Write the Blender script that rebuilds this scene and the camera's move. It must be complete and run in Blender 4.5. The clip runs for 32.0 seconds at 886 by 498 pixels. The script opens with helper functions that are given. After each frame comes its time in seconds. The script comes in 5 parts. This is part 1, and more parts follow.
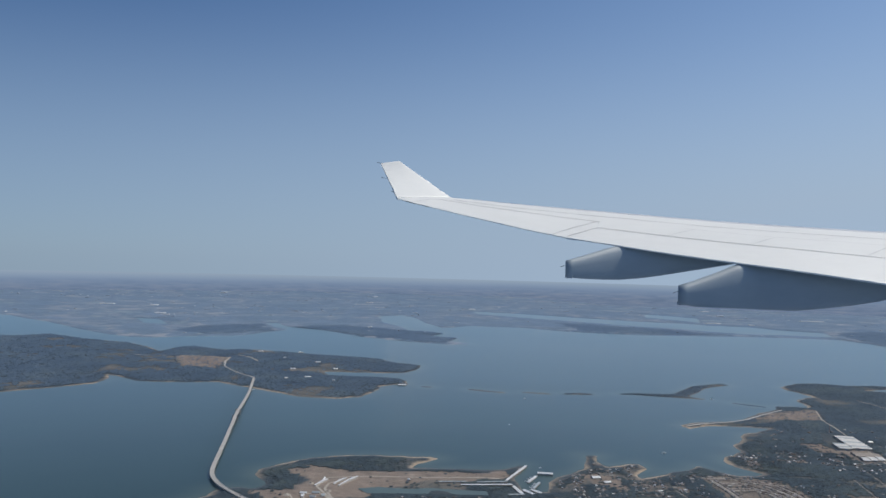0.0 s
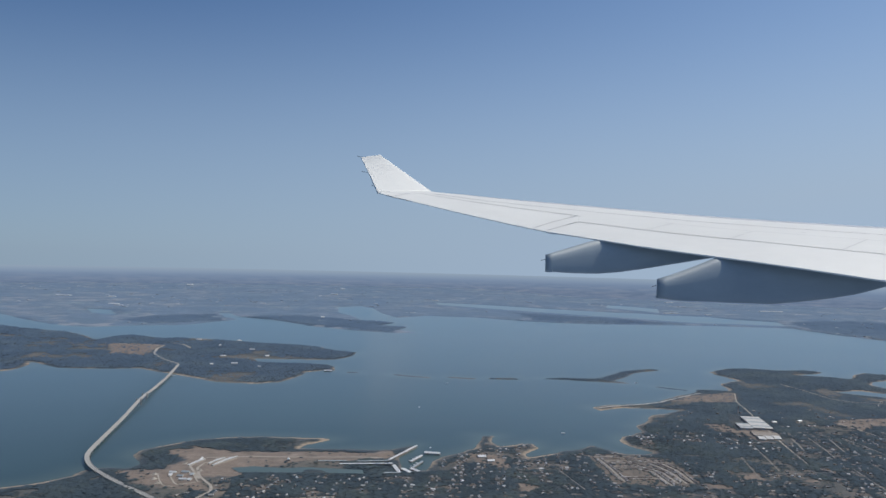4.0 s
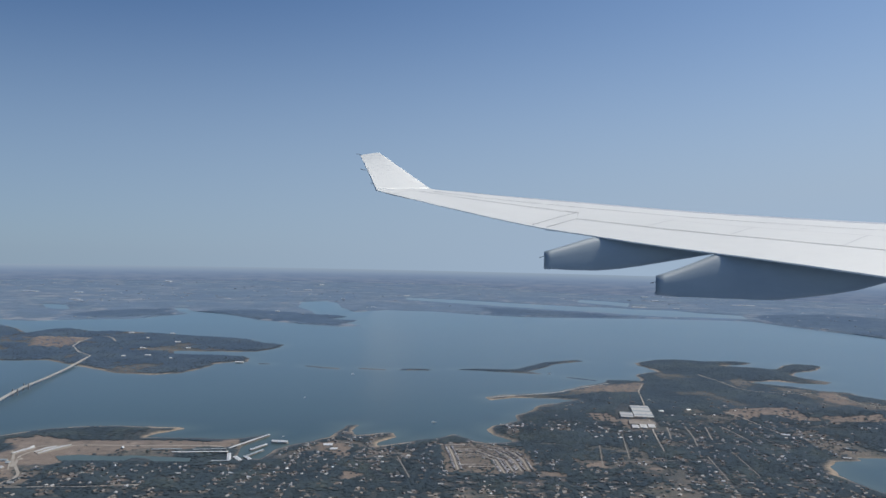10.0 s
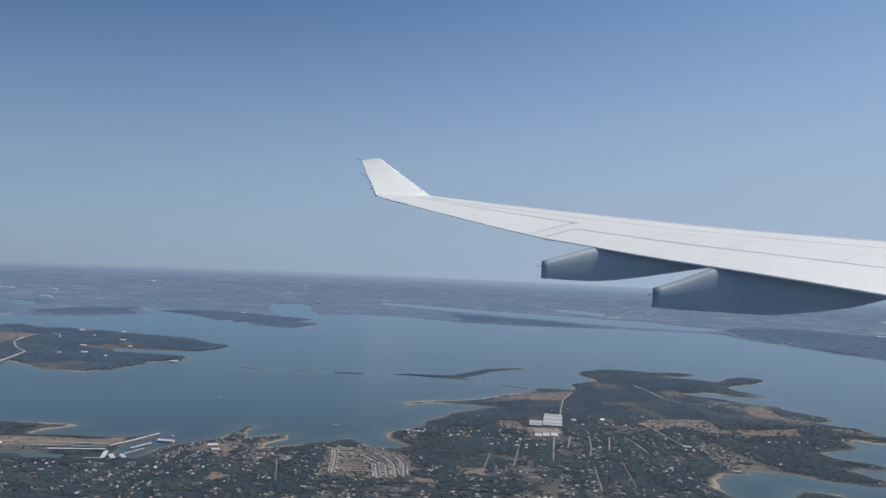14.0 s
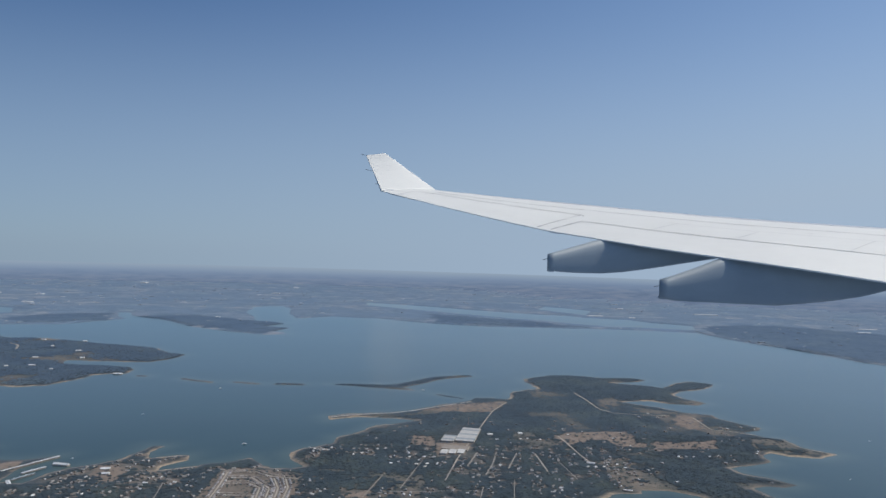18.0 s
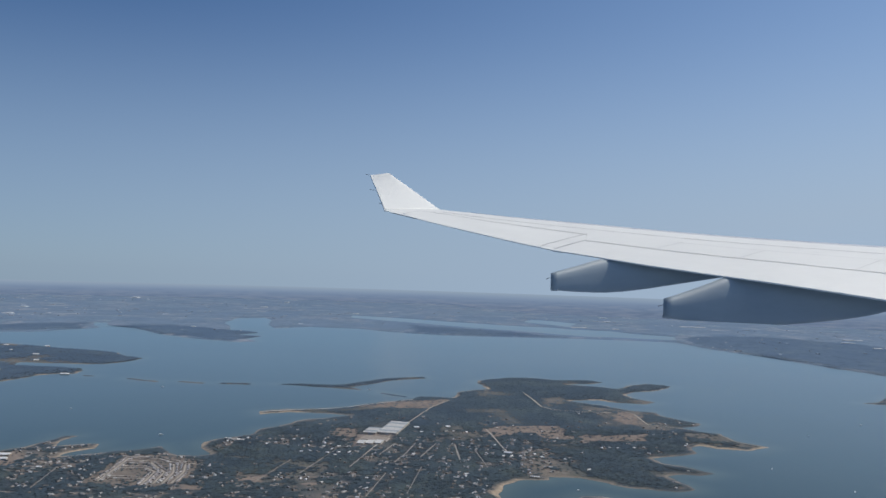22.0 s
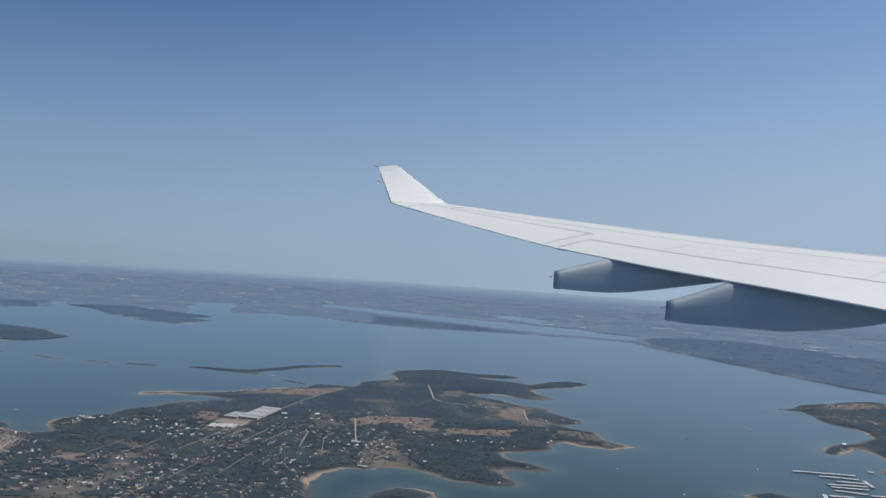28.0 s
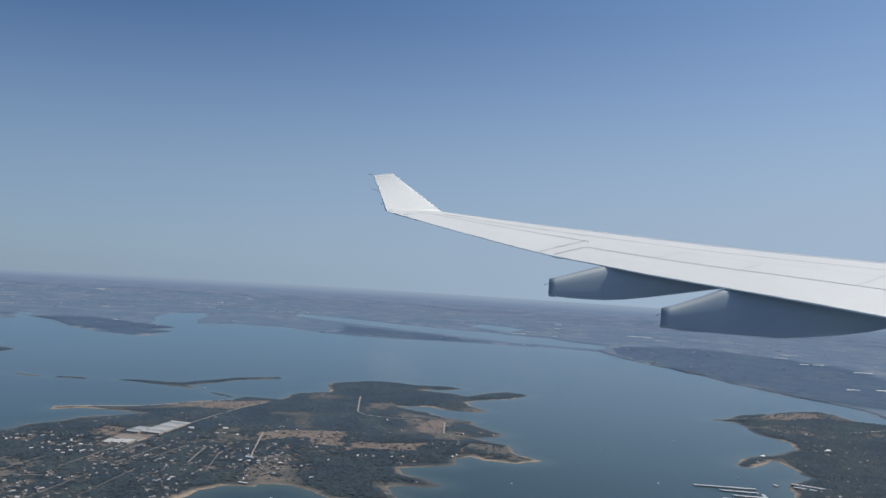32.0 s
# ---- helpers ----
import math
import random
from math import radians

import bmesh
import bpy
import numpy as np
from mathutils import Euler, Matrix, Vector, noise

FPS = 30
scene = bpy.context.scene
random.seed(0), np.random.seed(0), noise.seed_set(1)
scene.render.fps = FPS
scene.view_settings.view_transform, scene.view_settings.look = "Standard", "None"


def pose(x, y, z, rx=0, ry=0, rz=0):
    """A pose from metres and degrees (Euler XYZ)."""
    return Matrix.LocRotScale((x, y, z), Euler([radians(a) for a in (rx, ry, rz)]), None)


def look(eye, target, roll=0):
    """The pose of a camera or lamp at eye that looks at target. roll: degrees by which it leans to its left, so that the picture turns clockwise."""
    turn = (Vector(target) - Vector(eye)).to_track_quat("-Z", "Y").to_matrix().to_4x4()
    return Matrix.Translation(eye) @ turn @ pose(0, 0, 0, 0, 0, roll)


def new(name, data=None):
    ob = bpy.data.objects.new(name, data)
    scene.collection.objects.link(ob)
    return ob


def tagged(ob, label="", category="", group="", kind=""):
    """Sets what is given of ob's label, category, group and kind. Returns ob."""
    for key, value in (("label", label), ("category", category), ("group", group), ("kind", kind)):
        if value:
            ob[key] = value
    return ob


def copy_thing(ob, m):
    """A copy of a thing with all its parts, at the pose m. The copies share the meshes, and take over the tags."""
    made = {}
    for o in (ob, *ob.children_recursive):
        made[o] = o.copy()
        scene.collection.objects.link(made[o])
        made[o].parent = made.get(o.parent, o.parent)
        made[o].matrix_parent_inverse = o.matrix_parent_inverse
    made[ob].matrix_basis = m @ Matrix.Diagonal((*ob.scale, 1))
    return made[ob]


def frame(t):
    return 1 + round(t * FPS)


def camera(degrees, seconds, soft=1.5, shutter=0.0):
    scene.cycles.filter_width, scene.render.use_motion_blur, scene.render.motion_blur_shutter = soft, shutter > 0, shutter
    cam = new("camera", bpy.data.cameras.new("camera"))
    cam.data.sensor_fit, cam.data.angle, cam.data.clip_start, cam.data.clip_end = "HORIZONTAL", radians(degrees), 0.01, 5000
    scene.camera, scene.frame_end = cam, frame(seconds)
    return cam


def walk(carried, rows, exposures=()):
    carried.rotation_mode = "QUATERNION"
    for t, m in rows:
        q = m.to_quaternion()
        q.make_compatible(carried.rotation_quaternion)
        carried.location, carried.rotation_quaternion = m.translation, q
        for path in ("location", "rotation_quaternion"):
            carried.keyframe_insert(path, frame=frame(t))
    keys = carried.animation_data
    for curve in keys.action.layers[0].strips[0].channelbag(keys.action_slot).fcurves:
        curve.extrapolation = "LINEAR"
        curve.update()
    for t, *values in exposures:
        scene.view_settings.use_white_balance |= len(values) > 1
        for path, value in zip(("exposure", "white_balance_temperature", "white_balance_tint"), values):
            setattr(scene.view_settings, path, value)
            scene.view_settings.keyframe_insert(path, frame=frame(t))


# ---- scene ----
# The country is modelled at about one to twenty: 1 m stands for 21 m of lake and land.
SOFT = 1.5
cam = camera(62.0, 32.0, soft=SOFT)
# seconds, x, y, z, yaw, pitch, roll
PATH = (
    (0, -86.07, -1.46, 43.78, -3.75, 1.13, -1.55), (0.5, -83.58, -1.53, 44.11, -3.92, 1.14, -2.30),
    (1, -81.08, -1.61, 44.20, -4.09, 1.00, -2.10), (1.5, -78.58, -1.60, 44.08, -4.36, 0.78, -0.97),
    (2, -76.00, -1.53, 43.70, -4.58, 0.63, -0.53), (2.5, -73.43, -1.43, 43.11, -4.72, 0.55, -0.59),
    (3, -70.82, -1.35, 42.32, -4.82, 0.70, -1.01), (3.5, -68.20, -1.22, 41.55, -4.89, 0.75, -1.38),
    (5.5, -57.19, -0.69, 39.30, -5.07, 0.74, -1.58), (6, -54.56, -0.54, 39.55, -5.16, 0.60, -1.57),
    (6.5, -51.96, -0.45, 39.58, -5.21, 0.59, -1.37), (7, -49.42, -0.35, 39.40, -5.23, 0.67, -2.87),
    (7.5, -46.91, -0.28, 39.00, -5.06, 0.89, -2.90), (8, -44.39, -0.20, 38.47, -4.91, 0.95, -2.43),
    (8.5, -41.67, -0.14, 37.73, -4.90, 1.13, -2.39), (9, -38.86, -0.03, 37.37, -4.85, 1.14, -2.23),
    (9.5, -36.04, 0.20, 37.69, -4.69, 0.93, -1.36), (10, -33.25, 0.51, 38.49, -4.63, 0.59, -1.28),
    (10.5, -30.49, 0.69, 38.96, -4.66, 0.68, -2.35), (11, -27.77, 0.71, 38.94, -4.69, 1.01, -1.78),
    (11.5, -25.11, 0.70, 38.74, -4.70, 1.18, -2.15), (12, -22.50, 0.73, 38.59, -4.67, 1.23, -2.64),
    (12.5, -19.89, 0.71, 38.36, -4.67, 1.27, -2.40), (13, -17.19, 0.57, 38.07, -4.72, 1.50, -3.13),
    (13.5, -14.38, 0.35, 37.88, -4.72, 1.65, -3.50), (14, -11.29, 0.17, 38.26, -4.51, 1.14, -2.66),
    (14.5, -7.95, 0.01, 38.95, -4.32, 0.71, -2.18), (16.5, 4.18, -1.97, 41.41, -3.86, 0.68, -2.48),
    (17, 7.03, -1.86, 42.57, -3.88, 0.65, -2.03), (17.5, 9.83, -1.61, 43.71, -3.86, 0.56, -2.25),
    (18, 12.47, -1.27, 44.66, -3.71, 0.59, -1.89), (18.5, 14.99, -1.09, 44.59, -3.68, 1.11, -2.15),
    (19, 17.37, -1.01, 43.97, -3.68, 1.51, -1.37), (19.5, 19.71, -0.95, 43.06, -3.74, 1.97, -2.61),
    (20, 22.11, -0.85, 42.16, -3.69, 2.12, -2.93), (20.5, 24.57, -0.70, 41.34, -3.45, 1.93, -0.91),
    (21, 27.22, -0.57, 40.20, -3.34, 1.97, -1.26), (21.5, 30.00, -0.52, 38.89, -3.21, 2.01, -1.29),
    (22, 32.73, -0.52, 37.73, -3.17, 2.18, -1.83), (22.5, 35.37, -0.45, 37.49, -3.10, 1.99, -1.50),
    (23, 37.94, -0.19, 38.37, -3.04, 1.34, -0.96), (23.5, 40.49, 0.13, 39.52, -3.05, 0.83, -1.08),
    (24, 42.88, 0.28, 39.82, -3.07, 1.18, -3.12), (24.5, 45.32, 0.32, 39.48, -3.00, 1.63, -2.46),
    (25, 48.02, 0.27, 39.01, -2.79, 1.77, -1.83), (25.5, 50.93, 0.15, 38.25, -2.64, 1.88, -2.48),
    (27.5, 62.88, 0.08, 37.05, -2.54, 2.04, -3.59), (28, 65.93, 0.08, 37.93, -2.44, 1.70, -3.93),
    (28.5, 69.05, 0.07, 38.43, -2.31, 1.31, -2.95), (29, 72.29, 0.48, 39.46, -2.31, 0.95, -1.99),
    (29.5, 75.29, 0.94, 40.62, -2.33, 0.79, -1.82), (30, 78.03, 1.29, 41.71, -2.40, 0.76, -1.99),
    (30.5, 80.63, 1.39, 42.30, -2.44, 0.89, -1.33), (31, 82.95, 1.19, 41.94, -2.52, 1.40, -2.00),
    (31.5, 85.44, 0.89, 41.16, -2.61, 1.91, -3.03), (32, 87.80, 0.63, 40.31, -2.50, 2.32, -3.68))
walk(cam, [(t, pose(x, y, z, 90 + pitch, roll, yaw)) for t, x, y, z, yaw, pitch, roll in PATH])

# ---------------------------------------------------------------- light
SUN_TO = Vector((0.56, 0.13, 0.81)).normalized()
world = bpy.data.worlds.new("sky")
scene.world = world
world.use_nodes = True
wn = world.node_tree.nodes
sky = wn.new("ShaderNodeTexSky")
sky.sky_type = "NISHITA"
sky.sun_disc = False
sky.sun_elevation = math.asin(SUN_TO.z)
sky.sun_rotation = math.atan2(SUN_TO.x, SUN_TO.y)
sky.altitude = 900
sky.air_density, sky.dust_density, sky.ozone_density = 0.8, 0.9, 2.0
wn["Background"].inputs["Strength"].default_value = 0.101
# summer haze in the air: the sky's own colours, cooled and mixed with a pale blue veil
veil = wn.new("ShaderNodeMix")
veil.data_type, veil.blend_type = "RGBA", "MULTIPLY"
veil.inputs[0].default_value = 1.0
veil.inputs[7].default_value = (0.60, 0.87, 1.10, 1)
pale = wn.new("ShaderNodeMix")
pale.data_type = "RGBA"
pale.inputs[7].default_value = (3.62, 4.72, 6.14, 1)
aim = wn.new("ShaderNodeTexCoord")
parts = wn.new("ShaderNodeSeparateXYZ")
thick = wn.new("ShaderNodeMapRange")  # the veil thins out with height above the horizon
thick.interpolation_type = "SMOOTHSTEP"
for k, value in ((1, 0.0), (2, 0.40), (3, 0.93), (4, 0.12)):
    thick.inputs[k].default_value = value
world.node_tree.links.new(aim.outputs["Generated"], parts.inputs[0])
world.node_tree.links.new(parts.outputs[2], thick.inputs[0])
drift = wn.new("ShaderNodeMath")  # and lies thicker on the sun's side
drift.operation, drift.use_clamp = "MULTIPLY_ADD", True
drift.inputs[1].default_value = 0.34
world.node_tree.links.new(parts.outputs[0], drift.inputs[0])
world.node_tree.links.new(thick.outputs[0], drift.inputs[2])
world.node_tree.links.new(drift.outputs[0], pale.inputs[0])
world.node_tree.links.new(sky.outputs[0], veil.inputs[6])
world.node_tree.links.new(veil.outputs[2], pale.inputs[6])
# the haze shines brighter towards the sun's side
glow = wn.new("ShaderNodeMapRange")
for k, value in ((1, -1.0), (2, 1.0), (3, 0.67), (4, 1.05)):
    glow.inputs[k].default_value = value
lit = wn.new("ShaderNodeVectorMath")
lit.operation = "SCALE"
world.node_tree.links.new(parts.outputs[0], glow.inputs[0])
world.node_tree.links.new(pale.outputs[2], lit.inputs[0])
world.node_tree.links.new(glow.outputs[0], lit.inputs[3])
world.node_tree.links.new(lit.outputs[0], wn["Background"].inputs["Color"])

sun_data = bpy.data.lights.new("sun", "SUN")
sun_data.energy, sun_data.angle, sun_data.color = 3.1, radians(0.5), (1.0, 0.94, 0.84)
sun = new("sun", sun_data)
sun.matrix_world = look(SUN_TO * 900, (0, 0, 0))
scene.view_settings.exposure = 0.0


# ---------------------------------------------------------------- materials
def material(name, rough=0.8, metal=0.0):
    m = bpy.data.materials.new(name)
    m.use_nodes = True
    nt = m.node_tree
    b = nt.nodes["Principled BSDF"]
    b.inputs["Roughness"].default_value = rough
    b.inputs["Metallic"].default_value = metal
    return m, nt, b


def ramp(nt, fac, stops):
    r = nt.nodes.new("ShaderNodeValToRGB")
    els = r.color_ramp.elements
    while len(els) < len(stops):
        els.new(0.5)
    for e, (p, c) in zip(els, stops):
        e.position, e.color = p, (*c, 1)
    nt.links.new(fac, r.inputs[0])
    return r.outputs[0]


def noise_tex(nt, scale, detail=4.0, rough=0.6, stretch=(1, 1, 1)):
    g = nt.nodes.new("ShaderNodeNewGeometry")
    mp = nt.nodes.new("ShaderNodeMapping")
    mp.inputs["Scale"].default_value = stretch
    n = nt.nodes.new("ShaderNodeTexNoise")
    n.inputs["Scale"].default_value, n.inputs["Detail"].default_value, n.inputs["Roughness"].default_value = scale, detail, rough
    nt.links.new(g.outputs["Position"], mp.inputs["Vector"])
    nt.links.new(mp.outputs[0], n.inputs["Vector"])
    return n.outputs["Fac"]


def mix(nt, fac, a, b):
    n = nt.nodes.new("ShaderNodeMix")
    n.data_type = "RGBA"
    for value, k in ((fac, 0), (a, 6), (b, 7)):
        if isinstance(value, (tuple, float, int)):
            n.inputs[k].default_value = (*value, 1) if isinstance(value, tuple) else value
        else:
            nt.links.new(value, n.inputs[k])
    return n.outputs[2]


def attribute(nt, name):
    a = nt.nodes.new("ShaderNodeAttribute")
    a.attribute_name = name
    return a.outputs["Fac"]


def bump(nt, b, fac, strength, distance):
    n = nt.nodes.new("ShaderNodeBump")
    n.inputs["Strength"].default_value, n.inputs["Distance"].default_value = strength, distance
    nt.links.new(fac, n.inputs["Height"])
    nt.links.new(n.outputs[0], b.inputs["Normal"])


def worn(name, dark, light, scale, rough=0.7, metal=0.0, relief=0.0):
    """A surface whose colour wanders between two shades, at two scales."""
    m, nt, b = material(name, rough, metal)
    big, small = noise_tex(nt, scale), noise_tex(nt, scale * 9, 2)
    c = mix(nt, 0.35, ramp(nt, big, ((0.3, dark), (0.7, light))), ramp(nt, small, ((0.3, dark), (0.7, light))))
    nt.links.new(c, b.inputs["Base Color"])
    if relief:
        bump(nt, b, small, 0.4, relief)
    return m


def speckled(name, stops, rough=0.9, patchy=0.0, haze_sheen=(0.46, (0.58, 0.76, 1.0))):
    """A colour of its own for every separate piece of a mesh."""
    m, nt, b = material(name, rough)
    g = nt.nodes.new("ShaderNodeNewGeometry")
    c = ramp(nt, g.outputs["Random Per Island"], stops)
    if patchy:
        stand = nt.nodes.new("ShaderNodeMix")  # stands of darker and of paler trees
        stand.data_type, stand.blend_type = "RGBA", "MULTIPLY"
        stand.inputs[0].default_value = 1.0
        nt.links.new(c, stand.inputs[6])
        nt.links.new(ramp(nt, noise_tex(nt, patchy, 8, 0.72), ((0.36, (0.66, 0.72, 0.80)), (0.5, (1.0, 1.0, 1.0)), (0.60, (1.45, 1.32, 1.10)), (0.70, (2.1, 1.75, 1.30)))), stand.inputs[7])
        c = stand.outputs[2]
    nt.links.new(c, b.inputs["Base Color"])
    hazed(b, *haze_sheen)
    if patchy:
        canopy = nt.nodes.new("ShaderNodeMix")
        canopy.data_type = "VECTOR"
        canopy.inputs[0].default_value = 0.84
        canopy.inputs[5].default_value = (0, 0, 1)
        nt.links.new(g.outputs["Normal"], canopy.inputs[4])
        nt.links.new(canopy.outputs[1], b.inputs["Normal"])
    return m


def per_thing(name, stops, rough=0.8):
    """A colour of its own for every object that bears it, with faint weathering."""
    m, nt, b = material(name, rough)
    o = nt.nodes.new("ShaderNodeObjectInfo")
    c = ramp(nt, o.outputs["Random"], stops)
    nt.links.new(mix(nt, ramp(nt, noise_tex(nt, 5.0, 3), ((0.4, (0, 0, 0)), (0.9, (0.35, 0.35, 0.35)))), c, (0.2, 0.18, 0.16)), b.inputs["Base Color"])
    return m


def hazed(b, weight=0.5, tint=(0.58, 0.76, 1.0)):
    """Pale blue sheen standing in for air haze, strongest at a flat glance."""
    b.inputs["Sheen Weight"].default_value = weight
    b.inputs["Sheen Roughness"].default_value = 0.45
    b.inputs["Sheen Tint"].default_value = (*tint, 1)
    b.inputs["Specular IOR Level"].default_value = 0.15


def make_ground():
    m, nt, b = material("dry_country", 0.95)
    woods = ramp(nt, noise_tex(nt, 0.9, 5), ((0.3, (0.036, 0.048, 0.054)), (0.7, (0.052, 0.063, 0.062))))
    meadow = ramp(nt, noise_tex(nt, 0.12, 6), ((0.25, (0.076, 0.080, 0.066)), (0.45, (0.120, 0.114, 0.090)), (0.6, (0.170, 0.148, 0.116)), (0.75, (0.235, 0.194, 0.150))))
    soil = ramp(nt, noise_tex(nt, 0.35, 8, 0.75), ((0.3, (0.13, 0.105, 0.078)), (0.45, (0.21, 0.165, 0.122)), (0.58, (0.245, 0.19, 0.145)), (0.72, (0.34, 0.28, 0.215))))
    sand = ramp(nt, noise_tex(nt, 1.2, 5), ((0.3, (0.27, 0.205, 0.13)), (0.7, (0.47, 0.375, 0.265))))
    c = mix(nt, attribute(nt, "wood"), meadow, woods)
    c = mix(nt, attribute(nt, "soil"), c, soil)
    # patchwork of the far plain: woods, ploughed land and pasture in blocks
    vor = nt.nodes.new("ShaderNodeTexVoronoi")
    geo = nt.nodes.new("ShaderNodeNewGeometry")
    vor.inputs["Scale"].default_value = 0.036
    vor.distance = "CHEBYCHEV"
    nt.links.new(geo.outputs["Position"], vor.inputs["Vector"])
    sep = nt.nodes.new("ShaderNodeSeparateColor")
    nt.links.new(vor.outputs["Color"], sep.inputs[0])
    # distance haze is painted in: plots and woods are kept blue-grey and flat
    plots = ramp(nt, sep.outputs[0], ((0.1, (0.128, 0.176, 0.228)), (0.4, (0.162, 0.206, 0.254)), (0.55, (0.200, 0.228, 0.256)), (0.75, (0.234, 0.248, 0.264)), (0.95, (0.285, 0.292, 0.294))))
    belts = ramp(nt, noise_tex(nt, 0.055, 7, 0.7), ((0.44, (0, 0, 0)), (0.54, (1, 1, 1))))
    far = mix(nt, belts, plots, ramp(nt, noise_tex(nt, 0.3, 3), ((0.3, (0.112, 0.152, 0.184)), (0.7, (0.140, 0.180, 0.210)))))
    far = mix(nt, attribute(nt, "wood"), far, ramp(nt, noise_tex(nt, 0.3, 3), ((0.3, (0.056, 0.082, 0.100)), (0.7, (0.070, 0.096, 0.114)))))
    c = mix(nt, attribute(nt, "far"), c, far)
    c = mix(nt, attribute(nt, "sand"), c, sand)
    nt.links.new(c, b.inputs["Base Color"])
    hazed(b)
    haze_sheen = nt.nodes.new("ShaderNodeMapRange")  # the stand-in for haze is stronger on the far plain
    haze_sheen.inputs[3].default_value, haze_sheen.inputs[4].default_value = 0.20, 0.38
    nt.links.new(attribute(nt, "far"), haze_sheen.inputs[0])
    nt.links.new(haze_sheen.outputs[0], b.inputs["Sheen Weight"])
    bump(nt, b, noise_tex(nt, 2.5, 3), 0.5, 0.2)
    return m


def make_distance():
    """The last plain before the horizon, its blue haze painted as a glow."""
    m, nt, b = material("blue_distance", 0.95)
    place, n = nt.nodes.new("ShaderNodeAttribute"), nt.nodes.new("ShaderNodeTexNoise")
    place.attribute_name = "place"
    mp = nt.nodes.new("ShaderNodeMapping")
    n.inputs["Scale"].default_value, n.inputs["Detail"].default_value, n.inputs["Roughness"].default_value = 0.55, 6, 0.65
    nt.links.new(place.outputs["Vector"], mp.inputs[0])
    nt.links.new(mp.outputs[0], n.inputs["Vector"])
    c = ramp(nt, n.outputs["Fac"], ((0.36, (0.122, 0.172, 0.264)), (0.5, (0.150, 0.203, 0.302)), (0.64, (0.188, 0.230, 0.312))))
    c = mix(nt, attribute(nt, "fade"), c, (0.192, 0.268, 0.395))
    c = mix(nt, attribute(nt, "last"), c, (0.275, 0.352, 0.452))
    # so far off that only lit haze is seen, given as glowing colour
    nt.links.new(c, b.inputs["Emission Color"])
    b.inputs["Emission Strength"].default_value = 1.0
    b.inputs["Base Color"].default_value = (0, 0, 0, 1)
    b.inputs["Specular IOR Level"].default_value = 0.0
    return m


def make_water():
    m, nt, b = material("lake_water", 0.24)
    # added sheen brightens far water, in place of reflected sky
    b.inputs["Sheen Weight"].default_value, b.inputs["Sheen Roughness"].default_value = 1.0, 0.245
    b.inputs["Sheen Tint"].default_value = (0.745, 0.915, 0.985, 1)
    b.inputs["IOR"].default_value = 1.33
    c = ramp(nt, noise_tex(nt, 0.012, 5), ((0.3, (0.019, 0.041, 0.038)), (0.7, (0.026, 0.052, 0.046))))
    c = mix(nt, attribute(nt, "shallow"), c, (0.078, 0.104, 0.080))
    nt.links.new(c, b.inputs["Base Color"])
    bump(nt, b, noise_tex(nt, 1.6, 4, 0.6, (1, 0.6, 1)), 0.05, 0.04)
    return m


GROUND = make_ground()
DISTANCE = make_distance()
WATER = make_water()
LAGOON = worn("green_lagoon", (0.075, 0.108, 0.098), (0.10, 0.138, 0.122), 0.4, 0.3)
LEAVES = speckled("oak_leaves", ((0.0, (0.025, 0.037, 0.040)), (0.6, (0.029, 0.042, 0.044)), (0.92, (0.035, 0.048, 0.047)), (1.0, (0.055, 0.059, 0.050))), patchy=0.10, haze_sheen=(0.41, (0.66, 0.80, 0.92)))
# farther woods get bluer, paler leaves: air haze mixed into their colour
MID_HAZE_LEAVES = speckled("mid_haze_juniper_leaves", ((0.0, (0.031, 0.046, 0.052)), (0.6, (0.036, 0.052, 0.057)), (1.0, (0.046, 0.062, 0.063))), patchy=0.07, haze_sheen=(0.45, (0.62, 0.78, 0.95)))
HAZY_LEAVES = speckled("haze_blue_juniper_leaves", ((0.0, (0.040, 0.060, 0.076)), (0.6, (0.045, 0.065, 0.081)), (1.0, (0.056, 0.076, 0.090))), patchy=0.06, haze_sheen=(0.54, (0.58, 0.77, 1.0)))
FAR_HAZE_LEAVES = speckled("far_haze_leaves", ((0.0, (0.118, 0.160, 0.195)), (0.6, (0.135, 0.178, 0.208)), (1.0, (0.155, 0.195, 0.22))), patchy=0.03)
ROAD = worn("pale_concrete_road", (0.30, 0.27, 0.23), (0.44, 0.41, 0.36), 0.8, 0.9)
STREET = worn("old_asphalt_street", (0.21, 0.20, 0.185), (0.34, 0.325, 0.30), 0.8, 0.9)
DAM_CREST = worn("dusty_dam_crest", (0.120, 0.140, 0.160), (0.165, 0.180, 0.195), 0.2, 0.9)
HOUSE_WALL = worn("brick_and_board_wall", (0.20, 0.16, 0.13), (0.36, 0.32, 0.28), 0.9, 0.9)
CONCRETE = worn("bridge_concrete", (0.34, 0.33, 0.31), (0.46, 0.45, 0.42), 0.5, 0.9)
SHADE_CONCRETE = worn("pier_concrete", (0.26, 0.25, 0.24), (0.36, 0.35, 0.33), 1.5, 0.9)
WHITE_ROOF = worn("white_metal_roof", (0.55, 0.56, 0.57), (0.74, 0.74, 0.73), 0.7, 0.45)
FACTORY_ROOF = worn("weathered_factory_roof", (0.46, 0.45, 0.43), (0.66, 0.65, 0.62), 0.9, 0.6)
GREY_ROOF = worn("grey_sheet_roof", (0.28, 0.32, 0.34), (0.42, 0.46, 0.48), 0.9, 0.6)
WALL = worn("pale_wall", (0.36, 0.32, 0.27), (0.52, 0.47, 0.41), 1.1, 0.9)
